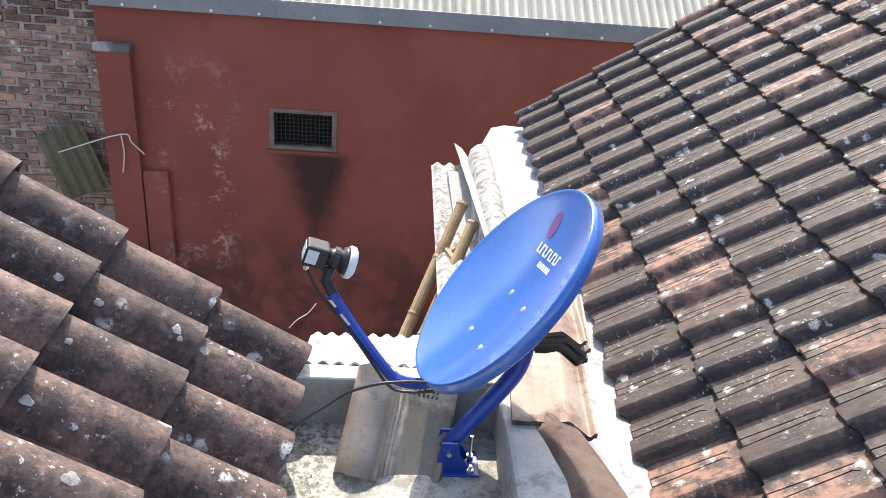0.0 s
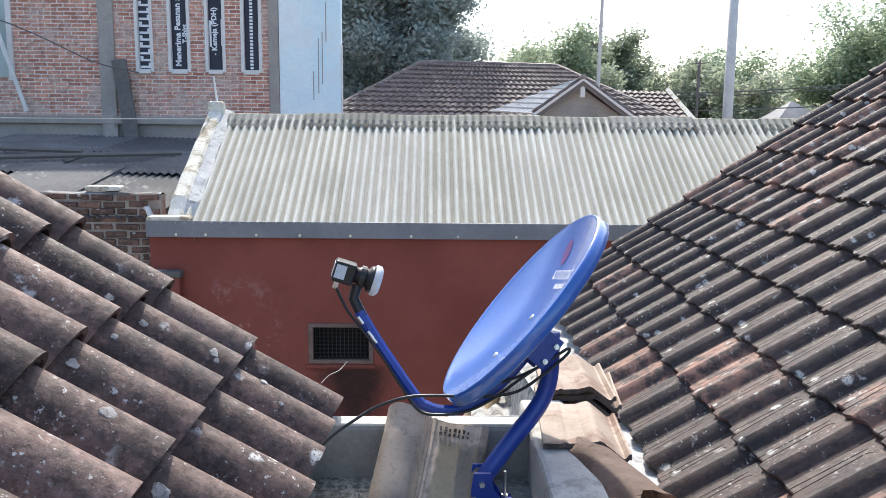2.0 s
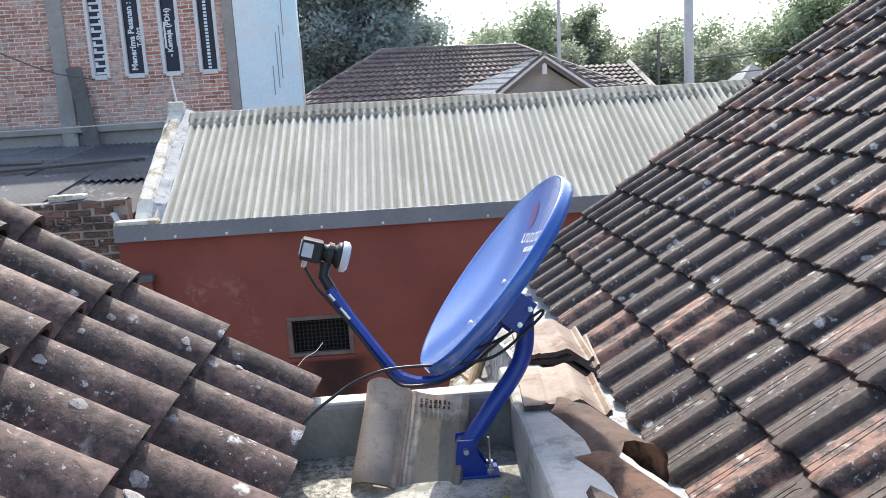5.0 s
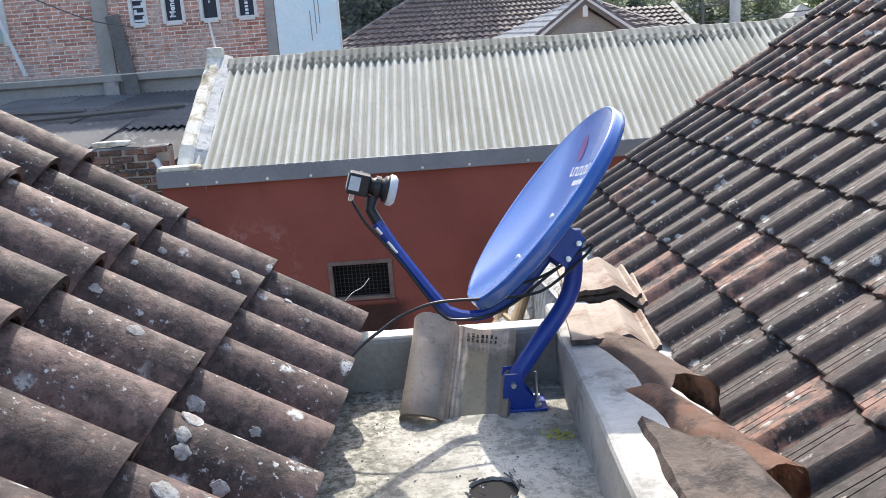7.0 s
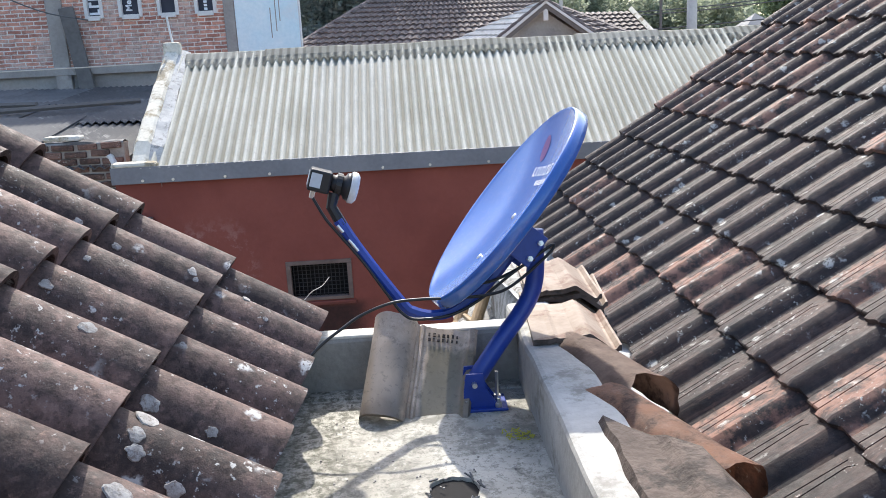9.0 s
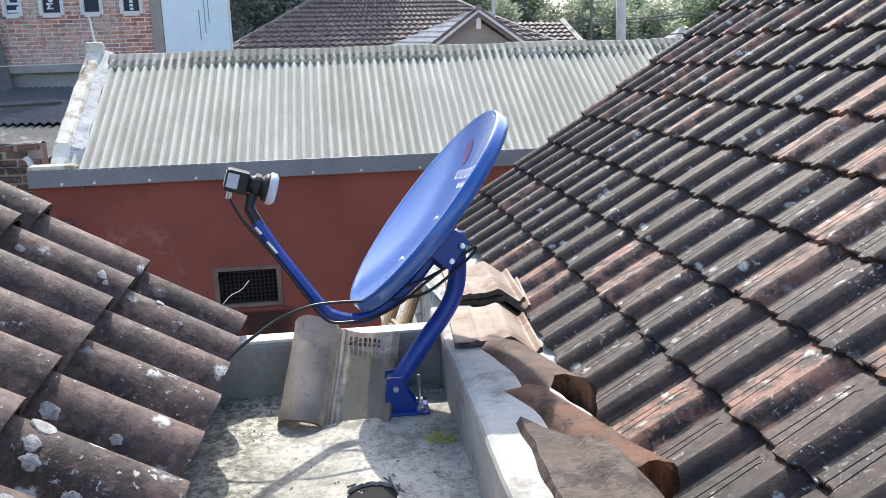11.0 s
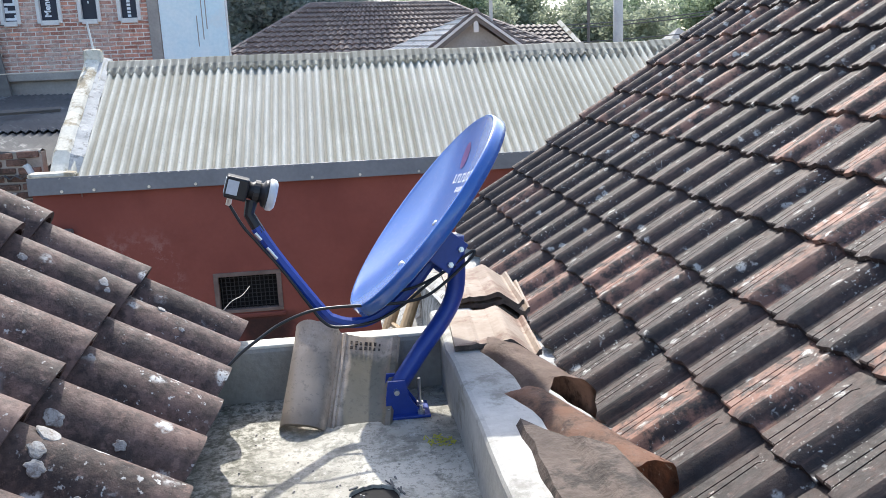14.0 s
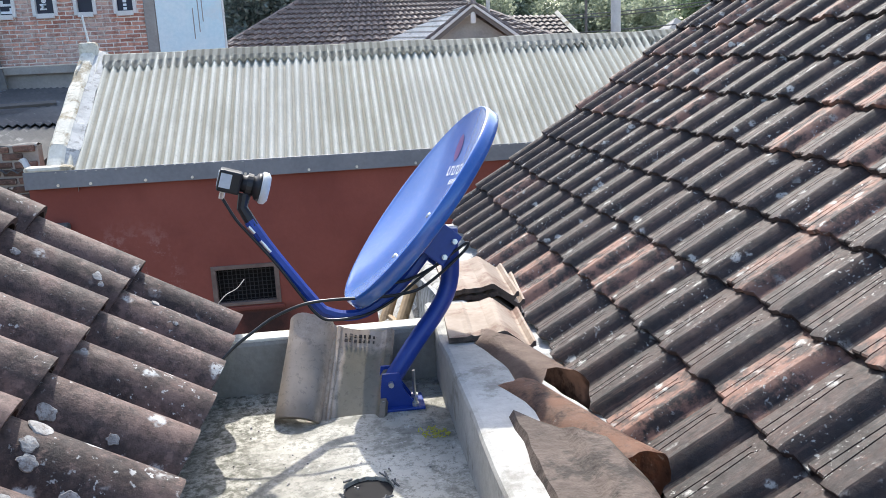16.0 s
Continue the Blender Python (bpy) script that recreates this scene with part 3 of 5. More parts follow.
# ---------------------------------------------------------------- red building with the corrugated roof
WY = 6.83
red = thing("wall_red", (0, WY, -3.6), "oxide red limewashed house wall with pale bloom and black algae", "wall", kind="structure")
VX0, VX1, VZ0, VZ1 = -1.00, -0.43, -1.215, -0.855
for lo, hi in (((-2.35, WY, -3.6), (VX0, WY + 0.16, 0.02)), ((VX1, WY, -3.6), (6.0, WY + 0.16, 0.02)), ((VX0, WY, -3.6), (VX1, WY + 0.16, VZ0)), ((VX0, WY, VZ1), (VX1, WY + 0.16, 0.02)), ((-2.35, WY + 0.16, -3.6), (-2.20, 9.9, 0.02)), ((5.85, WY + 0.16, -3.6), (6.0, 9.9, 0.02)), ((-2.35, 9.78, -3.6), (6.0, 9.9, 0.02))):
    part("wall_panel", boxed(lo, hi), M_REDWALL, red)
part("pilaster", boxed((-2.352, WY - 0.07, -3.6), (-2.085, WY + 0.01, -0.44), 0.006), M_REDWALL, red)
part("pilaster_cap", boxed((-2.37, WY - 0.09, -0.450), (-2.07, WY + 0.01, -0.385), 0.018), M_CAP, red, "weathered grey cap")
part("wall_step", boxed((-2.08, WY - 0.06, -3.6), (-1.86, WY + 0.01, -1.47), 0.015), M_REDWALL, red)
part("sill", boxed((VX0 - 0.03, WY - 0.022, VZ0 - 0.05), (VX1 + 0.02, WY + 0.02, VZ0 - 0.01), 0.008), M_REDWALL, red)
win = thing("vent_window", ((VX0 + VX1) / 2, WY, VZ0), "small dark wall vent with wire grille and worn frame", "window", kind="structure")
for lo, hi in (((VX0, WY - 0.012, VZ1 - 0.035), (VX1, WY + 0.06, VZ1)), ((VX0, WY - 0.012, VZ0), (VX1, WY + 0.06, VZ0 + 0.03)), ((VX0, WY - 0.012, VZ0 + 0.03), (VX0 + 0.04, WY + 0.06, VZ1 - 0.035)), ((VX1 - 0.04, WY - 0.012, VZ0 + 0.03), (VX1, WY + 0.06, VZ1 - 0.035))):
    part("window_frame", boxed(lo, hi, 0.004), M_VENTFRAME, win)
bm = bmesh.new()
k = VX0 + 0.06
while k < VX1 - 0.03:
    tube(bm, [(k, WY + 0.03, VZ0 + 0.02), (k, WY + 0.03, VZ1 - 0.02)], 0.0035, 5)
    k += 0.036
k = VZ0 + 0.05
while k < VZ1 - 0.03:
    tube(bm, [(VX0 + 0.03, WY + 0.034, k), (VX1 - 0.03, WY + 0.034, k)], 0.0035, 5)
    k += 0.036
part("grille", bm, M_GRILLE, win)
part("dark_back", boxed((VX0 - 0.05, WY + 0.165, VZ0 - 0.05), (VX1 + 0.05, WY + 0.19, VZ1 + 0.05)), M_VOID, win)

fas = thing("fascia", (0, WY - 0.06, 0), "dull grey metal fascia along the eaves", "fascia", kind="structure")
for k, (a, b) in enumerate(((-2.36, -0.62), (-0.625, 1.25), (1.245, 3.2), (3.195, 6.05))):
    part("fascia_strip", boxed((a, WY - 0.06 - 0.002 * (k % 2), -0.095), (b, WY - 0.045, 0.046), 0.004), M_FASCIA, fas)
for x in (-2.1, -1.85, -1.42, -1.05, -0.62, -0.1, 0.3, 0.8, 1.25, 1.7):
    part("screw", tubed([(x, WY - 0.072, -0.07), (x, WY - 0.058, -0.07)], 0.012, 8), M_STEEL, fas)

PITCH = 0.0775
EY, EZ, RY, RZ = WY - 0.042, 0.000, 8.30, 0.925
up = Vector((0, RY - EY, RZ - EZ))
roof = thing("corrugated_roof", (2, 7.5, 0.4), "long pale grey corrugated fibre cement roof", "roof", kind="structure")
waves = 10
W = waves * PITCH
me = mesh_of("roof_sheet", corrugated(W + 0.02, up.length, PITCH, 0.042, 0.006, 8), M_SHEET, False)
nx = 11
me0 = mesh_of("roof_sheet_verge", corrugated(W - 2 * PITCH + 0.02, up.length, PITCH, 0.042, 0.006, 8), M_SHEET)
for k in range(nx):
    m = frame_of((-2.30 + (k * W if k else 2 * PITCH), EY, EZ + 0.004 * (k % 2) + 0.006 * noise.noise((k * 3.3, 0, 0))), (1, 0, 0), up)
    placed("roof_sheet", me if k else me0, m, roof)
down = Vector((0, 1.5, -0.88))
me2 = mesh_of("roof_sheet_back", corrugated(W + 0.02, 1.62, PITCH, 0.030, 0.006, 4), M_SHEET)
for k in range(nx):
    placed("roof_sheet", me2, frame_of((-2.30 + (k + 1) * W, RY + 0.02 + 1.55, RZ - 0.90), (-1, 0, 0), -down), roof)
# ridge pieces: a bent cap whose skirt follows the waves
def ridge_piece():
    bm = bmesh.new()
    n = (waves + 1) * 8
    rows = []
    for yy, zz, amp in ((-0.185, -0.106, 0.95), (-0.150, -0.082, 0.80), (-0.120, -0.052, 0.40), (-0.100, -0.026, 0.0), (-0.02, 0.032, 0.0), (0.0, 0.037, 0.0), (0.02, 0.032, 0.0), (0.09, -0.010, 0.2), (0.16, -0.06, 1.0)):
        rows.append([(PITCH * i / 8, yy, zz + 0.020 * amp * (1 - math.cos(2 * math.pi * i / 8))) for i in range(n + 1)])
    loft(bm, rows)
    bmesh.ops.solidify(bm, geom=bm.faces[:], thickness=0.008)
    bmesh.ops.recalc_face_normals(bm, faces=bm.faces)
    return bm
me = mesh_of("ridge_cap", ridge_piece(), M_SHEET)
for k in range(nx):
    placed("ridge_cap", me, Matrix.Translation((-1.99 + k * W, RY, RZ + 0.012 + 0.007 * (k % 2) + 0.008 * noise.noise((k * 2.1, 5, 0)))) @ pose(0, 0, 0, 0, 0.3 * (-1) ** k, 0), roof)

barge = thing("gable_coping", (-2.15, 7.5, 0.5), "whitewashed gable coping with flaking yellowed top", "coping", kind="structure")
bm = bmesh.new()
rows, rows2 = [], []
for k in range(17):
    s = k / 16
    y = EY + 0.02 + s * (RY + 0.05 - EY)
    z = EZ + s * (RZ - EZ) + (0.05 if k < 2 else 0.10) + 0.012 * noise.noise((0, y * 5, 0))
    if k == 0:
        z -= 0.03
    wob = 0.012 * noise.noise((9, y * 6, 0))
    rows.append([(-2.20, y, -0.02), (-2.20 + wob, y, z + 0.01), (-2.18 + wob, y, z + 0.03), (-2.085 + wob, y, z + 0.025), (-2.065 + wob, y, z)])
    rows2.append([(-2.075 + wob, y, z + 0.002), (-2.05 + wob, y, z - 0.010), (-2.01 + 2 * wob, y, z - 0.022), (-1.965 + 3 * wob, y, z - 0.036), (-1.960 + 3 * wob, y, z - 0.16)])
vs = loft(bm, rows)
bm.faces.new(vs[0]); bm.faces.new(vs[-1][::-1])
part("coping_top", bm, M_COPING, barge, "yellowed limewashed top")
bm = bmesh.new()
vs = loft(bm, rows2)
part("flashing", bm, M_FLASHING, barge, "white painted flashing")
part("coping_head", boxed((-2.215, RY - 0.03, RZ - 0.2), (-2.045, RY + 0.09, RZ + 0.165), 0.03), M_COPING, barge)
part("coping_foot", boxed((-2.36, EY - 0.02, EZ + 0.03), (-1.99, EY + 0.12, EZ + 0.085), 0.03), M_COPING, barge)
tagged(obj("rod", tubed([(-2.13, RY + 0.08, RZ + 0.1), (-2.165, RY + 0.08, RZ + 0.42)], 0.011, 8), M_GREYPLASTIC), "thin pale rod standing on the gable coping", "rod")

# ---------------------------------------------------------------- satellite dish
DC, DU, DN = Vector((0.272, 1.796, 0.452)), Vector((0.623, 0.256, 0.739)).normalized(), Vector((-0.764, -0.005, 0.645))
DN = (DN - DU * DN.dot(DU)).normalized()
DM = Matrix((DU, DN.cross(DU), DN)).transposed().to_4x4()
DM.translation = DC
DA, DB, DEEP = 0.276, 0.247, 0.056
dish = thing("satellite_dish", (0.21, 1.72, -0.02), "blue offset satellite dish on a bent wall bracket", "satellite dish")


def bowl_point(r, a, back=0.0):
    return DM @ Vector((DA * r * math.cos(a), DB * r * math.sin(a), DEEP * (r * r - 1) - back))


bm = bmesh.new()
SEG = 96
turns = [2 * math.pi * k / SEG for k in range(SEG)]
rows = [[bowl_point(r, a) for a in turns] for r in (0.02, 0.15, 0.3, 0.45, 0.6, 0.72, 0.84, 0.93, 0.985)]
for r, z in ((1.0, 0.001), (1.012, -0.001), (1.020, -0.008), (1.028, -0.030), (1.020, -0.032)):
    rows.append([DM @ Vector((DA * r * math.cos(a), DB * r * math.sin(a), z)) for a in turns])
rows += [[bowl_point(r, a, 0.004) for a in turns] for r in (0.985, 0.84, 0.6, 0.3, 0.02)]
vs = loft(bm, rows, True)
bm.faces.new(vs[0][::-1]); bm.faces.new(vs[-1])
bmesh.ops.recalc_face_normals(bm, faces=bm.faces)
refl = part("reflector", bm, M_DISH, dish, "glossy blue pressed steel reflector", True)
for u, v in ((0.0, 0.033), (-0.006, -0.072), (-0.128, 0.037), (-0.134, -0.066)):
    z = DEEP * ((u / DA) ** 2 + (v / DB) ** 2 - 1)
    bm = tubed([DM @ Vector((u, v, z - 0.01)), DM @ Vector((u, v, z + 0.001)), DM @ Vector((u, v, z + 0.0028))], [0.0085, 0.0085, 0.005], 12)
    part("bolt", bm, M_STEEL, refl, "zinc plated bolt head", True)


def print_mark(u0, u1, v0, v1, name, material):
    """A thin printed mark that follows the bowl."""
    bm = bmesh.new()
    n = 4
    loft(bm, [[DM @ Vector((u, v, DEEP * ((u / DA) ** 2 + (v / DB) ** 2 - 1) + 0.0012)) for u in (u0 + (u1 - u0) * k / n for k in range(n + 1))] for v in (v0, v1)])
    return part(name, bm, material, refl)


# the maker's mark as plain bars and a faded oval
for k in range(8):
    v0 = 0.060 - k * 0.0165
    print_mark(0.112, 0.137, v0, v0 - 0.0045, "print_bar", M_PRINT)
    if k % 2 == 0:
        print_mark(0.112, 0.117, v0, v0 - 0.012, "print_bar", M_PRINT)
    else:
        print_mark(0.132, 0.137, v0, v0 - 0.012, "print_bar", M_PRINT)
for k in range(7):
    v0 = 0.018 - k * 0.0105
    print_mark(0.086, 0.100, v0, v0 - 0.006, "print_bar", M_PRINT)
bm = bmesh.new()
loft(bm, [[DM @ Vector((u, v, DEEP * ((u / DA) ** 2 + (v / DB) ** 2 - 1) + 0.0012)) for u, v in ((0.185 + 0.034 * r * math.cos(a), 0.046 + 0.017 * r * math.sin(a)) for a in turns[::4])] for r in (0.05, 0.5, 1.0)], True)
part("print_oval", bm, M_REDPRINT, refl, "faded red oval print")

# feed arm, bracket and mast
arm_pts = curve_points([(-0.103, 1.733, 0.445), (-0.056, 1.732, 0.365), (0.028, 1.734, 0.240), (0.055, 1.736, 0.216), (0.098, 1.742, 0.203), (0.150, 1.748, 0.211), (0.230, 1.765, 0.262), (0.300, 1.785, 0.335)], 5)
part("feed_arm", tubed(arm_pts, 0.0135, 8), M_ARM, dish, "dark blue tubular feed arm")
part("feed_neck", tubed([(-0.095, 1.733, 0.432), (-0.116, 1.737, 0.475), (-0.108, 1.742, 0.505)], [0.013, 0.0125, 0.014], 10), M_BLACK, dish, "black plastic feed holder")
mast = tubed(curve_points([(0.180, 1.716, 0.030), (0.249, 1.742, 0.118), (0.308, 1.762, 0.186), (0.338, 1.772, 0.235), (0.350, 1.778, 0.290), (0.350, 1.780, 0.385)], 5), 0.0215, 16)
part("mast", mast, M_ARM, dish, "dark blue bent steel mast", True)
BM = Matrix.Translation((0.330, 1.783, 0.358)) @ DM.to_3x3().to_4x4() @ Matrix.Translation((0, 0, -0.020))
for v in (-0.034, 0.034):
    part("bracket_plate", boxed((-0.055, v - 0.003, -0.012), (0.030, v + 0.003, 0.052), 0.003, BM), M_ARM, dish)
part("bracket_back", boxed((-0.06, -0.045, 0.046), (0.075, 0.045, 0.053), 0.003, BM), M_ARM, dish)
for u in (-0.036, 0.008):
    part("clamp_bolt", tubed([BM @ Vector((u, -0.052, 0.0)), BM @ Vector((u, 0.052, 0.0))], 0.0040, 8), M_STEEL, dish, "zinc plated clamp bolt")
    part("clamp_nut", tubed([BM @ Vector((u, -0.048, 0.0)), BM @ Vector((u, -0.037, 0.0))], 0.0070, 6), M_STEEL, dish)
part("base_plate", boxed((0.150, 1.672, -0.020), (0.262, 1.760, -0.013), 0.002), M_ARM, dish)
for y in (1.690, 1.742):
    bm = bmesh.new()
    prof = [(0.158, -0.014), (0.242, -0.014), (0.214, 0.030), (0.206, 0.070), (0.166, 0.070), (0.160, 0.03)]
    vs = loft(bm, [[(x, y - 0.003, z) for x, z in prof], [(x, y + 0.003, z) for x, z in prof]], True)
    bm.faces.new(vs[0]); bm.faces.new(vs[1][::-1])
    bmesh.ops.recalc_face_normals(bm, faces=bm.faces)
    part("bracket_ear", bm, M_ARM, dish)
part("pivot_bolt", tubed([(0.185, 1.674, 0.046), (0.185, 1.756, 0.046)], 0.0065, 8), M_STEEL, dish)
for x, y, h in ((0.240, 1.684, 0.008), (0.243, 1.735, 0.055), (0.165, 1.684, 0.006)):
    part("anchor_bolt", tubed([(x, y, -0.02), (x, y, h)], 0.0042, 8), M_STEEL, dish)
    part("anchor_nut", tubed([(x, y, -0.013), (x, y, -0.004)], 0.009, 6), M_STEEL, dish)

# receiver head at the end of the arm
LB, LF = Vector((-0.152, 1.742, 0.541)), Vector((-0.060, 1.752, 0.511))
ax = (LF - LB).normalized()
LM = Matrix((ax, Vector((0, 0, 1)).cross(ax).normalized(), ax.cross(Vector((0, 0, 1)).cross(ax).normalized()))).transposed().to_4x4()
LM.translation = LB
head = part("receiver_head", boxed((-0.010, -0.024, -0.026), (0.040, 0.024, 0.024), 0.005, LM), M_BLACK, dish, "black receiver head with pale front cap")
part("sticker", boxed((-0.006, -0.0252, -0.016), (0.018, -0.0242, 0.016), 0.0, LM), M_STICKER, head, "silver sticker")
part("sticker_back", boxed((-0.0112, -0.018, -0.016), (-0.0102, 0.018, 0.016), 0.0, LM), M_STICKER, head)
part("feed_tube", tubed([LM @ Vector((0.038, 0, 0)), LM @ Vector((0.048, 0, 0)), LM @ Vector((0.052, 0, 0)), LM @ Vector((0.070, 0, 0)), LM @ Vector((0.074, 0, 0)), LM @ Vector((0.084, 0, 0))], [0.019, 0.019, 0.0225, 0.0225, 0.030, 0.033], 24), M_BLACK, head, "black ribbed feed tube", True)
part("front_cap", tubed([LM @ Vector((0.083, 0, 0)), LM @ Vector((0.086, 0, 0)), LM @ Vector((0.096, 0, 0)), LM @ Vector((0.102, 0, 0))], [0.034, 0.0365, 0.0355, 0.028], 28), M_GREYPLASTIC, head, "pale grey plastic cap", True)
part("holder_ring", tubed([LM @ Vector((0.052, 0, 0)), LM @ Vector((0.064, 0, 0))], 0.026, 20), M_BLACK, head)
part("socket", tubed([LM @ Vector((0.006, 0, -0.024)), LM @ Vector((0.006, 0, -0.044))], 0.006, 8), M_STEEL, head)
for k in (0.18, 0.42, 0.50):
    p = Vector((-0.116, 1.722, 0.452)).lerp(Vector((-0.02, 1.722, 0.31)), k)
    part("cable_clip", tubed([p - Vector((0.006, 0, -0.008)), p + Vector((0.006, 0, -0.008))], 0.0045, 8), M_STEEL, dish)

cable = curve_points([LM @ Vector((0.006, 0, -0.040)), (-0.130, 1.726, 0.450), (-0.100, 1.722, 0.410), (-0.050, 1.719, 0.342), (0.000, 1.717, 0.262), (0.030, 1.712, 0.220), (0.063, 1.705, 0.207), (0.142, 1.703, 0.214), (0.210, 1.72, 0.241), (0.280, 1.735, 0.288), (0.365, 1.755, 0.338), (0.392, 1.765, 0.350), (0.378, 1.755, 0.330), (0.284, 1.715, 0.270), (0.221, 1.69, 0.259), (0.142, 1.67, 0.263), (0.066, 1.66, 0.268), (0.003, 1.65, 0.266), (-0.061, 1.64, 0.246), (-0.105, 1.62, 0.224), (-0.150, 1.607, 0.195), (-0.20, 1.59, 0.150)], 6)
tagged(obj("coaxial_cable", tubed(cable, 0.0036, 8), M_CABLE, True), "thin black cable looping from the dish to the tiles", "cable")
tagged(obj("coaxial_cable", tubed(curve_points([(0.345, 1.758, 0.318), (0.255, 1.745, 0.280), (0.19, 1.74, 0.268), (0.150, 1.745, 0.240), (0.143, 1.75, 0.222)], 6), 0.0036, 8), M_CABLE, True), "short black cable tied to the dish bracket", "cable")

# ---------------------------------------------------------------- loose tiles
S_PROFILE = [(0.0, -0.008)] + [(0.053 - 0.053 * math.cos(math.pi * k / 14), 0.050 * math.sin(math.pi * k / 14) ** 0.85) for k in range(1, 14)] + [(0.107, 0.002), (0.114, 0.004), (0.118, 0.010), (0.124, 0.010), (0.128, 0.003), (0.160, 0.001), (0.222, 0.002), (0.230, 0.006), (0.238, 0.017), (0.250, 0.018), (0.256, 0.010)]
bm = shell([(0.0, -0.020), (0.006, -0.002), (0.044, 0.001), (0.068, 0.005), (0.084, 0.026), (0.120, 0.036), (0.148, 0.022), (0.172, -0.015)], 0.50, 0.014)
bmesh.ops.subdivide_edges(bm, edges=[e for e in bm.edges if e.calc_length() > 0.25], cuts=9)
for v in bm.verts:                                   # the far end is broken off aslant
    f = max(0.0, v.co.y / 0.50)
    v.co.y -= f * (1.9 * max(0.0, v.co.x - 0.022) + 0.014 * noise.noise(v.co * 40))
    v.co.x += 0.006 * noise.noise(v.co * 14)
    v.co.z += 0.006 * noise.noise(v.co * 18)
tile_c = soften(mesh_of("broken_tile", bm, M_SHARD), 50)
bm = shell(S_PROFILE, 0.258, 0.012)
bmesh.ops.subdivide_edges(bm, edges=[e for e in bm.edges if e.calc_length() > 0.2], cuts=7)
for v in bm.verts:                                   # chipped ends and hand-made unevenness
    if v.co.y < 0.01 or v.co.y > 0.246:
        v.co.y += 0.007 * noise.noise(Vector((v.co.x * 30, v.co.y * 9, 3)))
    v.co.z += 0.003 * noise.noise(v.co * 22)
    if v.co.y > 0.222 and v.co.x < 0.11:              # the roll flares out at its upper end
        v.co.z += 0.012 * ((v.co.y - 0.222) / 0.036) ** 2
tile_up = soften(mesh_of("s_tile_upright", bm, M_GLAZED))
STACK_PROFILE = [(0.0, 0.0), (0.040, 0.002), (0.052, 0.006), (0.060, 0.003), (0.100, 0.004), (0.122, 0.012), (0.130, 0.014), (0.138, 0.011), (0.186, -0.026), (0.192, -0.026), (0.200, -0.016), (0.206, -0.016)]
bm = shell(STACK_PROFILE, 0.29, 0.014)
bmesh.ops.subdivide_edges(bm, edges=[e for e in bm.edges if e.calc_length() > 0.2], cuts=6)
for v in bm.verts:
    v.co += Vector((0, 0.005 * noise.noise(v.co * 35), 0.0022 * noise.noise(v.co * 20 + Vector((0, 0, 5)))))
bm.normal_update()
for f in bm.faces:                                   # broken ends: soot and their shade put into one darker colour
    if abs(f.normal.y) > 0.7:
        f.material_index = 1
tile_b = mesh_of("flat_tile", bm, M_STACK)
tile_b.materials.append(M_SHARD)


def half_round(radius, length, a0=10, a1=170, jag=0.0, seed=0, taper=0.12):
    """A barrel tile: y runs from the near end to the narrower far end; edges and ends are chipped."""
    bm = bmesh.new()
    n, m = 14, 12
    rows = []
    for k in range(n + 1):
        row = []
        for j in range(m + 1):
            f = j / m
            edge = 1.0 if k in (0, n) else 0.0
            a = radians(a0 + (a1 - a0) * k / n + edge * 7 * noise.noise((f * 5, seed * 3.1, k)))
            r = radius * (1 - taper * f) * (1 + 0.05 * noise.noise((f * 3, k * 0.3, seed))) + (0.006 * max(0, 1 - f * 7))
            y = length * f + (jag * noise.noise((k * 0.45, seed * 7.7, 0)) if j in (0, m) else 0)
            row.append((r * math.cos(a), y, r * math.sin(a)))
        rows.append(row)
    loft(bm, rows)
    bmesh.ops.solidify(bm, geom=bm.faces[:], thickness=-0.012)
    bmesh.ops.recalc_face_normals(bm, faces=bm.faces)
    for f in bm.faces:
        f.smooth = True
    return bm


def loose(me_or_bm, m, label, material=None):
    if isinstance(me_or_bm, bmesh.types.BMesh):
        ob = obj("roof_tile", me_or_bm, material)
    else:
        ob = new("roof_tile", me_or_bm)
    ob.matrix_world = m
    return tagged(ob, label, "roof tile", "loose roof tiles")


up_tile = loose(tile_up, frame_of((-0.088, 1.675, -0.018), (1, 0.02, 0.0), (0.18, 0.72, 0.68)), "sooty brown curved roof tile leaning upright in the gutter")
# pressed mark near the tile's upper end
rng = random.Random(14)
for r in range(2):
    for k in range(7):
        m = up_tile.matrix_world @ Matrix.Translation((0.136 + 0.0115 * k, 0.234 - 0.013 * r, 0.0025))
        part("pressed_mark", boxed((0, 0, -0.003), (rng.uniform(0.004, 0.008), rng.uniform(0.005, 0.009), 0.0022), 0.0, m), M_SHARD, up_tile)
loose(half_round(0.077, 0.30, 8, 176, 0.03, 1), frame_of((0.512, 1.422, 0.068), (0.125, -0.008, -0.060), (-0.085, 0.290, 0.012)), "half-round tan clay roof tile lying across the kerb", M_TAN)
loose(half_round(0.070, 0.37, 5, 178, 0.03, 2), frame_of((0.546, 1.085, 0.064), (0.095, 0.020, -0.066), (-0.112, 0.330, 0.014)), "half-round rusty orange roof tile lying on the kerb", M_LOOSE)
loose(tile_c, frame_of((0.370, 0.780, 0.142), (1, 0.0, -0.16), (0.018, 1, 0.0)), "mossy grey roof tile lying on the kerb")
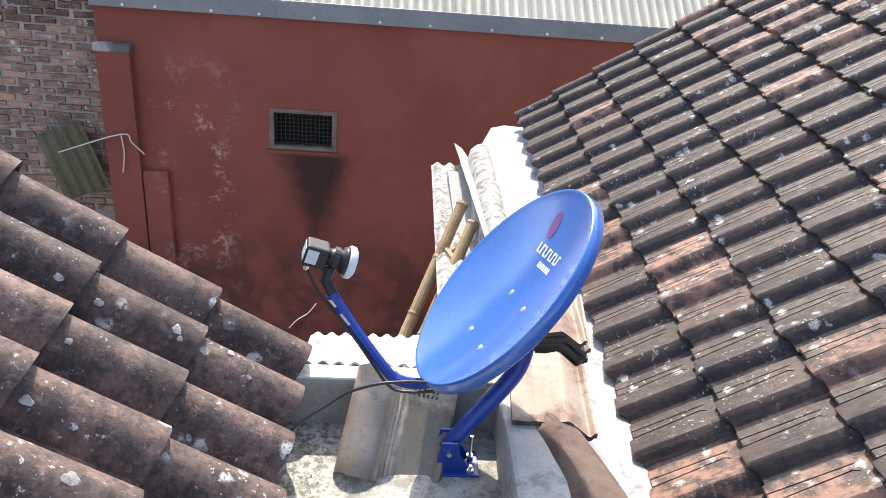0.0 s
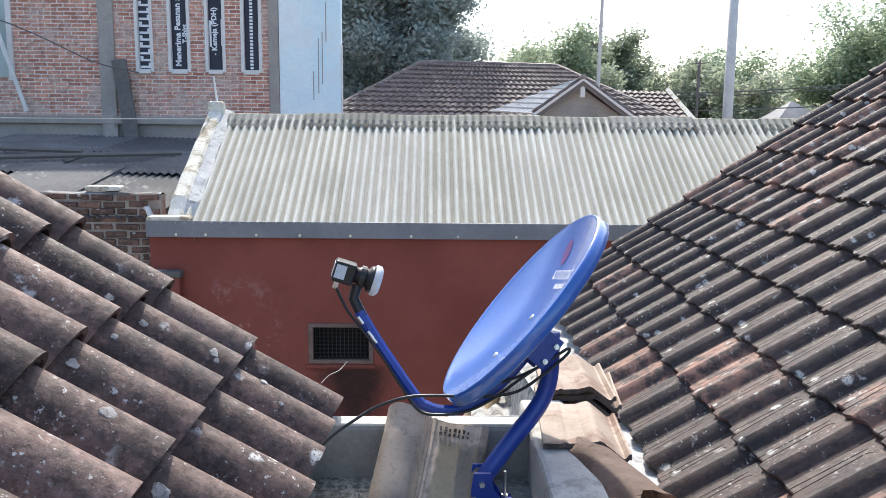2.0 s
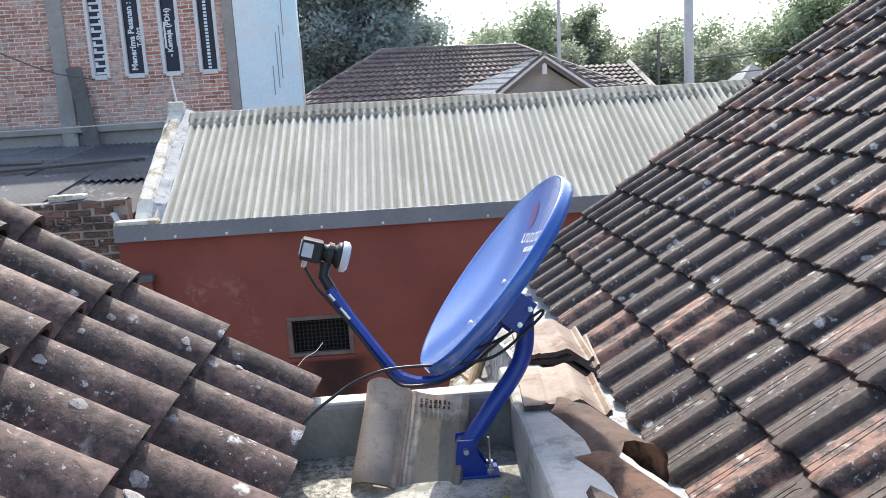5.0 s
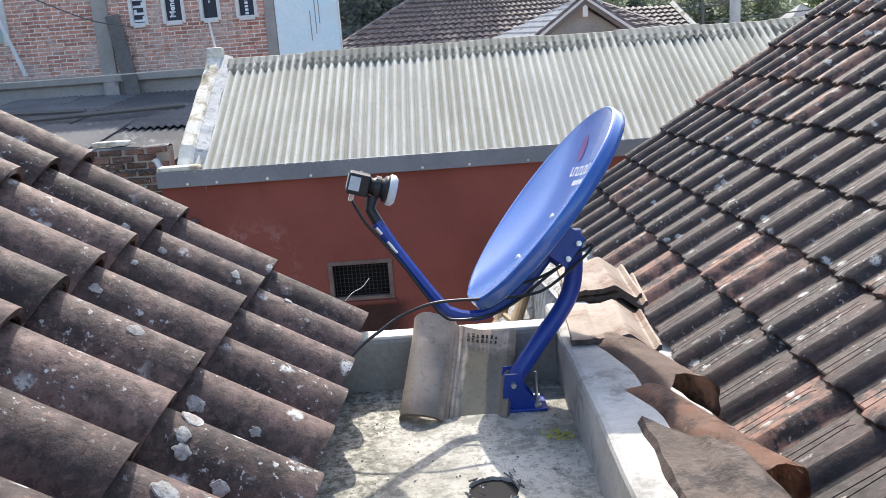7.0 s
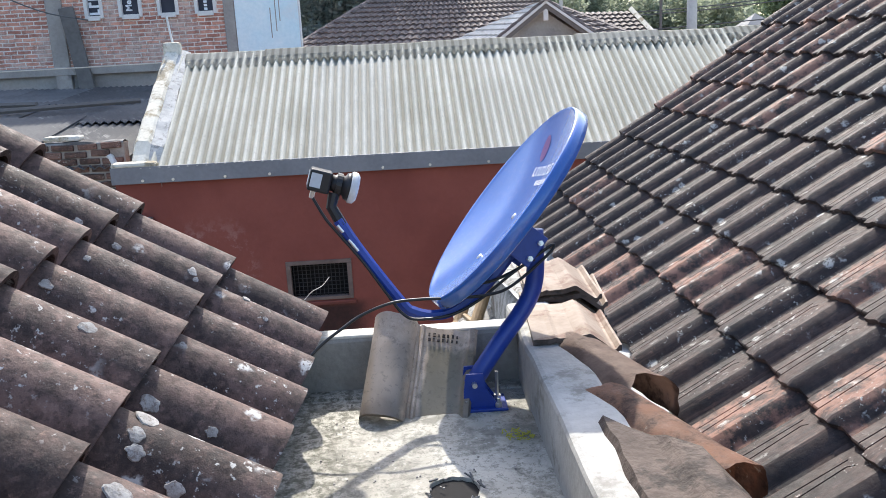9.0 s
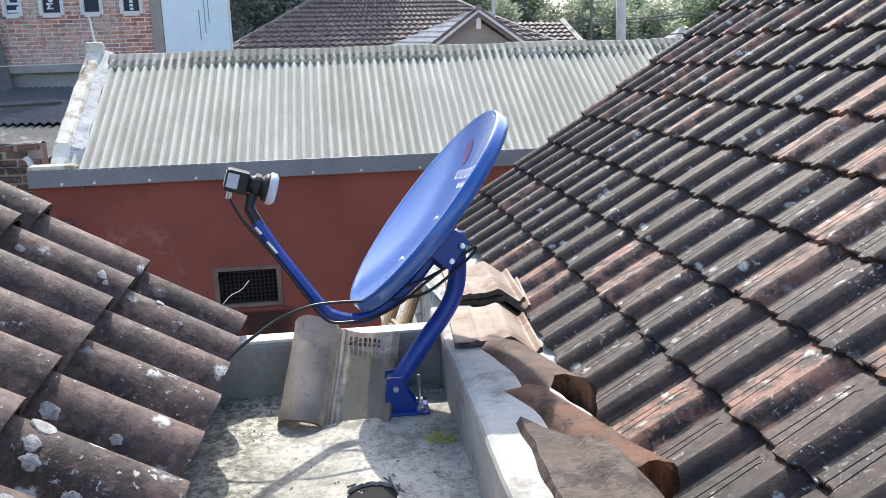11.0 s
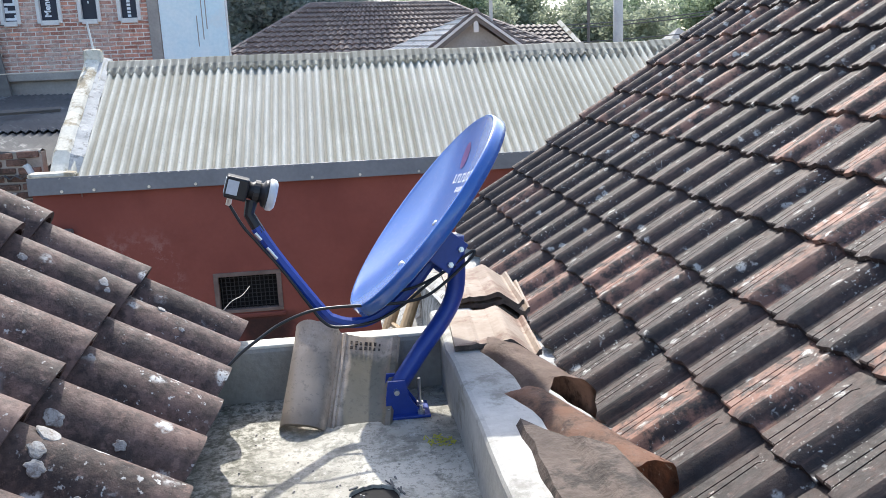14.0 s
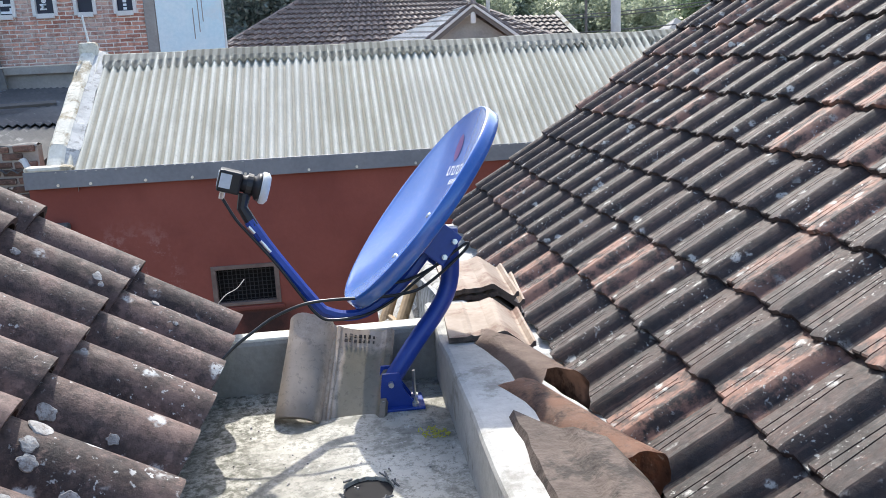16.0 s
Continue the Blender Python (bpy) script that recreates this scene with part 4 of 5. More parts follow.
ST = [((0.328, 1.698, 0.140), (1, -0.10, -0.02), (0.08, 1, -0.02)), ((0.376, 2.085, 0.018), (1, -0.05, 0), (0.10, 1, 0.0)), ((0.388, 2.090, 0.039), (1, -0.09, 0), (0.12, 1, 0.0)), ((0.378, 2.080, 0.060), (1, -0.03, 0), (0.05, 1, 0.0)), ((0.392, 2.085, 0.081), (1, -0.07, 0), (0.10, 1, 0.0)), ((0.380, 2.065, 0.102), (1, -0.05, 0), (0.06, 1, 0.0)), ((0.390, 2.070, 0.124), (1, -0.09, 0.01), (0.10, 1, 0.01)), ((0.374, 2.060, 0.147), (1, -0.04, 0.01), (0.04, 1, 0.03))]
for k, (o, a, l) in enumerate(ST):
    loose(tile_b, frame_of(o, a, l), "pale clay roof tile stacked beside the dish")
# moss and grit on the gutter floor
bm = bmesh.new()
rng = random.Random(4)
for k in range(46):
    a, r = rng.uniform(0, 6.28), 0.028 * math.sqrt(rng.random())
    p = Vector((0.262 + 1.4 * r * math.cos(a), 1.535 + r * math.sin(a), -0.016))
    d = Vector((rng.uniform(-1, 1), rng.uniform(-1, 1), 0.4)).normalized() * 0.010
    tube(bm, [p, p + d], 0.0013, 4)
tagged(obj("moss_tuft", bm, M_MOSS), "small yellow moss tuft on the gutter floor", "moss", kind="stuff")
bm = bmesh.new()
for k in range(170):
    p = Vector((rng.uniform(-0.22, 0.30), rng.uniform(0.9, 1.80), -0.018))
    s = rng.uniform(0.0006, 0.0018)
    box(bm, p - Vector((s, s, s)), p + Vector((s * 1.5, s, s)))
tagged(obj("grit", bm, M_CONCRETE), "scattered grit and dry crumbs on the gutter floor", "grit", kind="stuff")

# ---------------------------------------------------------------- bamboo ladder behind the gutter
lad = thing("bamboo_ladder", (0.0, 3.1, -3.6), "old bamboo ladder leaning against the wall head", "ladder")
def bamboo(a, b, r):
    a, b = Vector(a), Vector(b)
    pts, rad = [], []
    L = (b - a).length
    n = int(L / 0.28)
    for k in range(n + 1):
        for d, f in ((-0.012, 1.0), (0.0, 1.13), (0.012, 1.0)):
            pts.append(a.lerp(b, k / n) + (b - a).normalized() * d)
            rad.append(r * f)
    return tubed(pts, rad, 12)
T1, B1 = Vector((0.372, 3.70, -0.225)), Vector((0.138, 3.30, -0.669))
T2, B2 = Vector((0.418, 3.58, -0.265)), Vector((0.205, 3.22, -0.66))
for T, B in ((T1, B1), (T2, B2)):
    low = T + (B - T) * ((T.z + 3.6) / (T.z - B.z))
    part("rail", bamboo(low, T, 0.027), M_BAMBOO, lad)
for k in range(7):
    f = 0.35 + k * 0.9
    part("rung", tubed([T1 + (B1 - T1) * f, T2 + (B2 - T2) * f], 0.015, 8), M_BAMBOO, lad)

# ---------------------------------------------------------------- boundary wall of old bricks
bw = thing("boundary_wall", (-4.5, 7.26, -3.6), "old dark brick boundary wall with crumbling mortar", "wall", kind="structure")
part("wall_core", boxed((-9.0, 7.206, -3.6), (-2.36, 7.32, 0.226)), M_MORTAR, bw)
bm = bmesh.new()
rows = []
for k in range(60):
    x = -9.0 + k * 0.1125
    z = 0.232 + 0.035 * abs(noise.noise((x * 3.1, 0, 0)))
    w = 0.02 * noise.noise((x * 3, 4, 0))
    rows.append([(x, 7.200 + w * 0.5, 0.222), (x, 7.205 + w, z), (x, 7.26, z + 0.012), (x, 7.34 + w, z - 0.01), (x, 7.34 + w, 0.21)])
loft(bm, rows)
part("mortar_cap", bm, M_CAP, bw, "crumbling mortar cap")

# light string and a green sheet hung at the corner
tagged(obj("string", tubed(curve_points([(-2.748, 6.74, -1.328), (-2.211, 6.735, -1.131), (-2.13, 6.735, -1.20), (-2.042, 6.76, -1.308)], 4), 0.006, 6), M_STRING), "pale string tied across the wall corner", "string")
tagged(obj("string", tubed(curve_points([(-2.211, 6.735, -1.131), (-2.20, 6.735, -1.3), (-2.227, 6.735, -1.475)], 4), 0.006, 6), M_STRING), "loose pale string end hanging down the wall", "string")
bm = corrugated(0.42, 0.62, 0.10, 0.03)
bmesh.ops.transform(bm, matrix=frame_of((-2.84, 6.98, -1.88), (1, 0.05, 0.12), (-0.36, 0.10, 1)), verts=bm.verts)
tagged(obj("plastic_sheet", bm, M_AWNING), "dull green striped corrugated sheet against the bricks", "sheet")

# dry twig caught at the eave
tagged(obj("twig", tubed(curve_points([(-0.225, 1.962, 0.196), (-0.205, 1.975, 0.214), (-0.180, 1.996, 0.222), (-0.161, 2.016, 0.240)], 4), 0.0010, 6), M_STRING), "thin pale dry twig stuck under the eave tiles", "twig")

# dry litter round the drain hole
bm = bmesh.new()
rng = random.Random(41)
for k in range(13):
    a = rng.uniform(0, 6.28)
    p = Vector((HX + 0.053 * math.cos(a), HY + 0.053 * math.sin(a), -0.0175))
    d = Vector((-math.sin(a) + rng.uniform(-0.7, 0.7), math.cos(a) + rng.uniform(-0.7, 0.7), rng.uniform(0.0, 0.25))).normalized() * rng.uniform(0.012, 0.034)
    tube(bm, [p - d * 0.5, p + d * 0.5 + Vector((0, 0, 0.002))], rng.uniform(0.0012, 0.0026), 5)
tagged(obj("drain_litter", bm, M_WIRE), "dark dry twigs and litter round the drain hole", "litter", kind="stuff")

# ---------------------------------------------------------------- low dark roofs on the far side of the boundary wall
RS = thing("shed_roof", (-4.5, 10, 0.2), "patched roof of blackened corrugated sheets", "roof", kind="structure")
rng = random.Random(9)
for j, (y0, y1, z0, z1) in enumerate(((7.30, 9.6, 0.02, 0.30), (9.2, 11.3, 0.26, 0.44), (11.0, 12.98, 0.42, 0.58))):
    x = -9.5
    while x < -2.6:
        bm = corrugated(1.08, math.hypot(y1 - y0, z1 - z0), 0.09, 0.03, 0.008, 4)
        o = (x + rng.uniform(-0.05, 0.05), y0 + rng.uniform(-0.15, 0.1), z0 + rng.uniform(0, 0.05))
        bmesh.ops.transform(bm, matrix=frame_of(o, (1, rng.uniform(-0.05, 0.05), rng.uniform(-0.02, 0.02)), (rng.uniform(-0.05, 0.05), y1 - y0, z1 - z0 + rng.uniform(-0.03, 0.05))), verts=bm.verts)
        part("roof_sheet", bm, M_SHINYROOF if rng.random() < 0.25 else M_DARKROOF, RS)
        x += 1.0
for a, b in (((-6.4, 9.0, 0.42), (-3.2, 10.6, 0.48)), ((-7.5, 10.9, 0.55), (-4.4, 10.4, 0.50))):
    part("batten", tubed([a, b], 0.035, 6), M_TIMBER, RS)
bm = boxed((-3.05, 7.22, 0.255), (-2.74, 7.36, 0.30), 0.014)
tagged(obj("cement_slab", bm, M_COPING), "pale slab of cement lying on the wall top", "slab")
tagged(obj("drain_pipe", tubed([(-2.62, 7.30, 0.18), (-2.48, 7.20, 0.10), (-2.43, 7.17, 0.0)], 0.028, 10), M_GREYPLASTIC), "short pale pipe at the corner of the coping", "pipe")

# ---------------------------------------------------------------- two-storey brick building
FY = 13.0
tower = thing("brick_building", (-5, FY, -3.6), "unplastered brick upper storey over a grey rendered ground floor", "building", kind="structure")
WINS = [(-4.58, -4.30), (-4.07, -3.72), (-3.49, -3.17), (-2.93, -2.60)]
WZ0, WZ1, TOPZ = 1.66, 3.06, 5.2
bm = bmesh.new()
xs = [-10.0]
for a, b in WINS:
    xs += [a, b]
xs.append(-2.33)
for k in range(0, len(xs), 2):
    box(bm, (xs[k], FY, 0.95), (xs[k + 1], FY + 0.15, TOPZ))
for a, b in WINS:
    box(bm, (a, FY, 0.95), (b, FY + 0.15, WZ0))
    box(bm, (a, FY, WZ1), (b, FY + 0.15, TOPZ))
box(bm, (-10.0, FY + 0.15, 0.95), (-9.85, 20, TOPZ))
part("brick_wall", bm, M_BRICKFACE, tower)
part("ground_floor_wall", boxed((-10, FY + 0.03, -3.6), (-1.40, FY + 0.2, 0.84)), M_CEMENT, tower)
part("ring_beam", boxed((-10, FY - 0.06, 0.84), (-2.33, FY + 0.16, 0.97), 0.01), M_CONCRETE, tower)
part("upper_beam", boxed((-10, FY - 0.03, WZ1 + 0.14), (-2.33, FY + 0.16, WZ1 + 0.34), 0.01), M_CONCRETE, tower)
part("column", boxed((-5.14, FY - 0.05, -3.6), (-4.90, FY + 0.16, TOPZ), 0.01), M_CONCRETE, tower)
bm = boxed((-0.11, 0, 0), (0.11, 0.06, 1.55), 0.01)
bmesh.ops.transform(bm, matrix=pose(-4.61, FY - 0.14, 0.30, 0, -7.5, 0), verts=bm.verts)
part("leaning_board", bm, M_BOARD, tower, "dark grey leaning board")
part("column", boxed((-2.50, FY - 0.03, 0.97), (-2.335, FY + 0.16, TOPZ), 0.01), M_CONCRETE, tower)
for k, (a, b) in enumerate(WINS):
    w = part("window", boxed((a, FY + 0.05, WZ0), (b, FY + 0.07, WZ1)), M_BANNER, tower, "narrow window covered with a dark banner")
    for lo, hi in (((a, FY - 0.03, WZ0), (a + 0.05, FY + 0.05, WZ1)), ((b - 0.05, FY - 0.03, WZ0), (b, FY + 0.05, WZ1)), ((a + 0.05, FY - 0.03, WZ1 - 0.05), (b - 0.05, FY + 0.05, WZ1)), ((a + 0.05, FY - 0.05, WZ0 - 0.03), (b - 0.05, FY + 0.05, WZ0 + 0.04))):
        part("frame", boxed(lo, hi, 0.004), M_WINFRAME, w)


def upright_text(text, size, x, z, win_i):
    m = Matrix.Translation((x, FY + 0.046, z)) @ pose(0, 0, 0, 90, 0, 0) @ pose(0, 0, 0, 0, 0, 90)
    writing(text, size, M_PRINT, tower, m)


# the maker's name and the phone line stay plain bars
z = WZ0 + 0.06
while z < WZ1 - 0.25:
    part("print_bar", boxed((-4.525, FY + 0.044, z), (-4.355, FY + 0.048, z + 0.035)), M_PRINT, tower)
    part("print_bar", boxed((-4.525 if int(z * 50) % 2 else -4.40, FY + 0.044, z + 0.035), (-4.48 if int(z * 50) % 2 else -4.355, FY + 0.048, z + 0.08)), M_PRINT, tower)
    z += 0.105
z = WZ0 + 0.06
while z < WZ1 - 0.1:
    part("print_bar", boxed((-2.80, FY + 0.044, z), (-2.75, FY + 0.048, z + 0.035)), M_PRINT, tower)
    z += 0.052
upright_text("Menerima Pesanan :", 0.128, -3.885, WZ0 + 0.09, 1)
upright_text("T-Shirt", 0.100, -3.785, WZ0 + 0.45, 1)
upright_text("- Kemeja (PDH)", 0.112, -3.32, WZ0 + 0.27, 2)
part("print_bar", boxed((-3.43, FY + 0.044, WZ0 + 0.40), (-3.40, FY + 0.048, WZ0 + 0.80)), M_PRINT, tower)
part("print_bar", boxed((-3.25, FY + 0.044, WZ0 + 0.42), (-3.225, FY + 0.048, WZ0 + 0.82)), M_PRINT, tower)
# wide pale window with a leaning pipe farther along
w = part("window", boxed((-8.2, FY - 0.02, 1.55), (-6.55, FY + 0.0, 2.9)), M_PANE, tower, "wide pale window")
part("frame", boxed((-6.56, FY - 0.04, 1.5), (-6.48, FY + 0.0, 2.95)), M_WINFRAME, w)
part("rail_pipe", tubed([(-6.75, FY - 0.15, 2.6), (-6.28, FY - 0.12, 1.02)], 0.035, 8), M_GREYPLASTIC, tower)
# pale blue flank
flank = thing("blue_wall", (-1.8, FY, -3.6), "pale blue rendered side wall with dark drip marks", "wall", kind="structure")
part("wall_face", boxed((-2.325, FY - 0.04, 0.3), (-1.36, FY + 0.15, TOPZ)), M_PALEBLUE, flank)
part("corner_pipe", tubed([(-1.35, FY - 0.03, 0.6), (-1.35, FY - 0.03, 2.1)], 0.02, 6), M_GREYPLASTIC, flank)
for x, z0, z1 in ((-1.72, 1.35, 2.2), (-1.66, 1.5, 2.3), (-1.60, 2.15, 2.75), (-1.80, 1.25, 1.7)):
    part("drip_mark", boxed((x, FY - 0.043, z0), (x + 0.014, FY - 0.0395, z1)), M_CEMENT, flank)
tagged(obj("overhead_wire", tubed(curve_points([(-9.0, 10.0, 0.98), (-5.5, 10.0, 0.91), (-2.8, 10.0, 0.92), (-2.2, 9.9, 0.93)], 5), 0.008, 6), M_STRING), "pale wire stretched in front of the brick building", "wire")
tagged(obj("overhead_wire", tubed(curve_points([(-8.0, 12.0, 2.9), (-6.0, 12.0, 2.25), (-4.9, 12.1, 1.75), (-4.3, 12.3, 1.6)], 5), 0.010, 6), M_WIRE), "dark sagging wire across the brick building", "wire")


# ---------------------------------------------------------------- distant houses
def tiled_slope(p00, p10, p01, p11, nx, ny, material, house, step=0.05, wave=0.045):
    """A distant slope of wavy tile courses over four corners (eave left, eave right, ridge left, ridge right)."""
    c = [Vector(v) for v in (p00, p10, p01, p11)]
    nrm = (c[1] - c[0]).cross(c[2] - c[0]).normalized()
    per = 4
    for j in range(ny):
        bm = bmesh.new()
        rows = []
        for f, lift in ((j / ny, step), (min((j + 1.12) / ny, 1.0), 0.0)):
            a, b = c[0].lerp(c[2], f), c[1].lerp(c[3], f)
            n = nx * per
            rows.append([a.lerp(b, k / n) + nrm * (lift + wave * abs(math.sin(math.pi * k / per))) for k in range(n + 1)])
        rows.insert(0, [p - nrm * step for p in rows[0]])
        loft(bm, rows)
        part("tile_course", bm, material, house)


H1 = thing("hip_roof_house", (1.5, 23, -3.6), "distant house with a brown tiled hip roof", "house")
part("wall", boxed((-2.2, 21.3, -3.6), (6.2, 28, 1.0)), M_CEMENT, H1)
rl, rr, el, er = (-0.22, 24.0, 2.66), (3.72, 24.0, 2.60), (-3.3, 20.9, 0.80), (7.0, 20.9, 0.80)
tiled_slope(el, er, rl, rr, 40, 14, M_FAR_TILE, H1)
tiled_slope((-3.3, 28, 0.8), el, rl, rl, 20, 12, M_FAR_TILE, H1)
tiled_slope(er, (7.0, 28, 0.8), rr, rr, 20, 12, M_FAR_TILE, H1)
for a, b in ((rl, rr), (el, rl), (er, rr)):
    part("ridge", tubed([Vector(a).lerp(Vector(b), k / 12) + Vector((0, 0, 0.012 * (k % 2))) for k in range(13)], 0.085, 8), M_FAR_TILE, H1)
H2 = thing("gabled_house", (3, 17, -3.6), "small distant house with a grey gable and white painted roof edge", "house")
gx, gz, gl, gr, ge = 3.22, 1.84, 2.19, 4.28, 1.10
bm = bmesh.new()
vs = loft(bm, [[(gl + 0.22, y, -3.6), (gl + 0.22, y, ge + 0.02), (gx, y, gz - 0.15), (gr - 0.22, y, ge + 0.02), (gr - 0.22, y, -3.6)] for y in (17.25, 18.2)])
bm.faces.new(vs[0])
part("gable_wall", bm, M_CEMENT, H2)
tiled_slope((1.36, 18.3, 1.17), (gl, 17.0, ge), (gx - 0.06, 17.35, gz), (gx, 17.0, gz), 9, 7, M_WHITE, H2, 0.035, 0.03)
tiled_slope((gr, 17.0, ge), (gr + 0.05, 18.6, ge), (gx, 17.0, gz), (gx + 0.05, 18.6, gz - 0.03), 16, 8, M_FAR_TILE, H2)
for sx, ex in ((-1, gl), (1, gr)):
    for y0, w, d, mat in ((16.99, 0.10, 0.00, M_TIMBER), (16.96, 0.045, 0.035, M_WINFRAME)):
        bm = bmesh.new()
        prof = [(ex, ge + d), (gx, gz + d), (gx, gz + d - w * 1.25), (ex - sx * 0.02, ge + d - w * 1.25)]
        vs = loft(bm, [[(x, y, z) for x, z in prof] for y in (y0, y0 + 0.03)], True)
        bm.faces.new(vs[0])
        bmesh.ops.recalc_face_normals(bm, faces=bm.faces)
        part("barge_board", bm, mat, H2)
    part("verge_tiles", tubed([Vector((ex, 17.03, ge + 0.05)).lerp(Vector((gx, 17.03, gz + 0.05)), k / 9) + Vector((0, 0, 0.018 * (k % 2))) for k in range(10)], 0.045, 6), M_FAR_TILE, H2)
part("king_post", boxed((gx - 0.05, 17.0, gz - 0.36), (gx + 0.05, 17.06, gz - 0.12), 0.006), M_WINFRAME, H2)
part("finial", tubed([(gx, 17.0, gz + 0.02), (gx, 17.0, gz + 0.12)], [0.085, 0.04], 8), M_FAR_TILE, H2)
H3 = thing("tiled_house", (6.2, 24, -3.6), "distant low house with a dark tiled roof and white verge", "house")
part("wall", boxed((4.9, 23.6, -3.6), (7.3, 27, 1.1)), M_CEMENT, H3)
tiled_slope((4.6, 23.0, 1.0), (7.5, 23.0, 1.0), (5.2, 25, 1.98), (7.25, 25, 1.93), 12, 8, M_FAR_TILE, H3)
part("verge", tubed([(7.55, 22.95, 1.05), (7.30, 25, 2.02)], 0.09, 4), M_COPING, H3, "white verge")
H4 = thing("white_roof_house", (13, 32, -3.6), "far house with a pale pyramid roof", "house")
bm = bmesh.new()
c = [bm.verts.new(v) for v in ((12.9, 30, 1.2), (14.7, 30, 1.2), (14.7, 32, 1.2), (12.9, 32, 1.2))]
t = bm.verts.new((13.8, 31, 1.95))
for k in range(4):
    bm.faces.new((c[k], c[(k + 1) % 4], t))
part("roof", bm, M_SHINYROOF, H4)
part("wall", boxed((13.1, 30.2, -3.6), (14.5, 31.8, 1.2)), M_CEMENT, H4)

pole = thing("utility_pole", (8.8, 24, -3.6), "grey concrete utility pole with wires", "utility pole")
part("shaft", tubed([(8.84, 24, -3.6), (8.80, 24, 6.5)], [0.17, 0.125], 14), M_POLE, pole, "", True)
part("cross_arm", boxed((8.1, 23.86, 5.6), (9.5, 23.96, 5.7), 0.01), M_TIMBER, pole)
lamp = thing("street_lamp", (4.07, 20, -3.6), "slender pale street lamp pole behind the gabled house", "street lamp")
part("shaft", tubed([(4.07, 20, -3.6), (4.17, 20, 4.05)], [0.06, 0.04], 10), M_POLE, lamp)
part("arm", tubed(curve_points([(4.17, 20, 4.0), (4.10, 20, 4.12), (3.82, 20, 4.16)], 4), 0.022, 6), M_POLE, lamp)
part("lamp_head", tubed([(3.86, 20, 4.155), (3.80, 20, 4.16), (3.60, 20, 4.17), (3.55, 20, 4.17)], [0.02, 0.055, 0.06, 0.02], 8), M_GREYPLASTIC, lamp)
tagged(obj("thin_pole", tubed([(9.2, 28, -3.6), (9.2, 28, 3.0)], 0.05, 8), M_TIMBER), "dark wooden pole before the trees", "pole")
tagged(obj("antenna", tube(tubed([(8.9, 27, 2.2), (8.9, 27, 3.1)], 0.025, 6), [(8.6, 27, 2.95), (9.2, 27, 3.0)], 0.02, 6), M_TIMBER), "small rooftop antenna far off", "antenna")
for z, x2 in ((1.95, 13), (2.05, 13), (1.5, 14)):
    tagged(obj("overhead_wire", tubed(curve_points([(6.5, 26, z - 0.1), (9.5, 25.5, z - 0.05), (x2, 25, z + 0.2), (20, 24, z + 0.8)], 4), 0.018, 5), M_WIRE), "dark overhead wire between distant poles", "wire")


# ---------------------------------------------------------------- trees
def tree(name, x, y, height, spread, material, label, seed, leaves=5200, leaf=0.16, trunk=0.22, low=0.25, group=""):
    rng = random.Random(seed)
    root = thing(name, (x, y, -3.6), label, "tree", group)
    base = Vector((x, y, -3.6))
    tip = base + Vector((rng.uniform(-0.4, 0.4), 0, height * 0.8))
    bm = tubed([base.lerp(tip, f) + Vector((rng.uniform(-0.1, 0.1), 0, 0)) for f in (0, 0.25, 0.5, 0.75, 1)], [trunk, trunk * 0.8, trunk * 0.6, trunk * 0.4, trunk * 0.15], 10)
    tips = []
    for k in range(26):
        f = rng.uniform(low, 1.0)
        s = base.lerp(tip, f)
        a = rng.uniform(0, 2 * math.pi)
        r = spread * rng.uniform(0.45, 1.0) * (1.0 - 0.55 * abs(f - 0.55))
        e = s + Vector((r * math.cos(a), r * math.sin(a), height * rng.uniform(0.02, 0.22)))
        tube(bm, [s, s.lerp(e, 0.5) + Vector((0, 0, 0.15)), e], [trunk * 0.28, trunk * 0.16, trunk * 0.05], 5)
        tips += [(e, 1.0), (s.lerp(e, 0.6), 0.85)]
    part("trunk", bm, M_BARK, root)
    verts, faces = [], []
    for k in range(leaves):
        c, w = tips[rng.randrange(len(tips))]
        q = Vector((rng.gauss(0, 1), rng.gauss(0, 1), rng.gauss(0, 0.75)))
        p = c + q * (spread * 0.17 * w)
        s = leaf * rng.uniform(0.6, 1.5)
        u = Vector((rng.gauss(0, 1), rng.gauss(0, 1), rng.gauss(0, 0.6))).normalized()
        v = u.cross(Vector((rng.gauss(0, 1), rng.gauss(0, 1), rng.gauss(0, 1)))).normalized()
        i = len(verts)
        verts += [p - u * s, p - v * s * 0.5 + u * 0.1 * s, p + u * s, p + v * s * 0.5]
        faces.append((i, i + 1, i + 2, i + 3))
    me = bpy.data.meshes.new("crown")
    me.from_pydata(verts, [], faces)
    me.materials.append(material)
    ob = new("crown", me)
    ob.parent = root
    ob.matrix_parent_inverse = root.matrix_world.inverted()
    return root


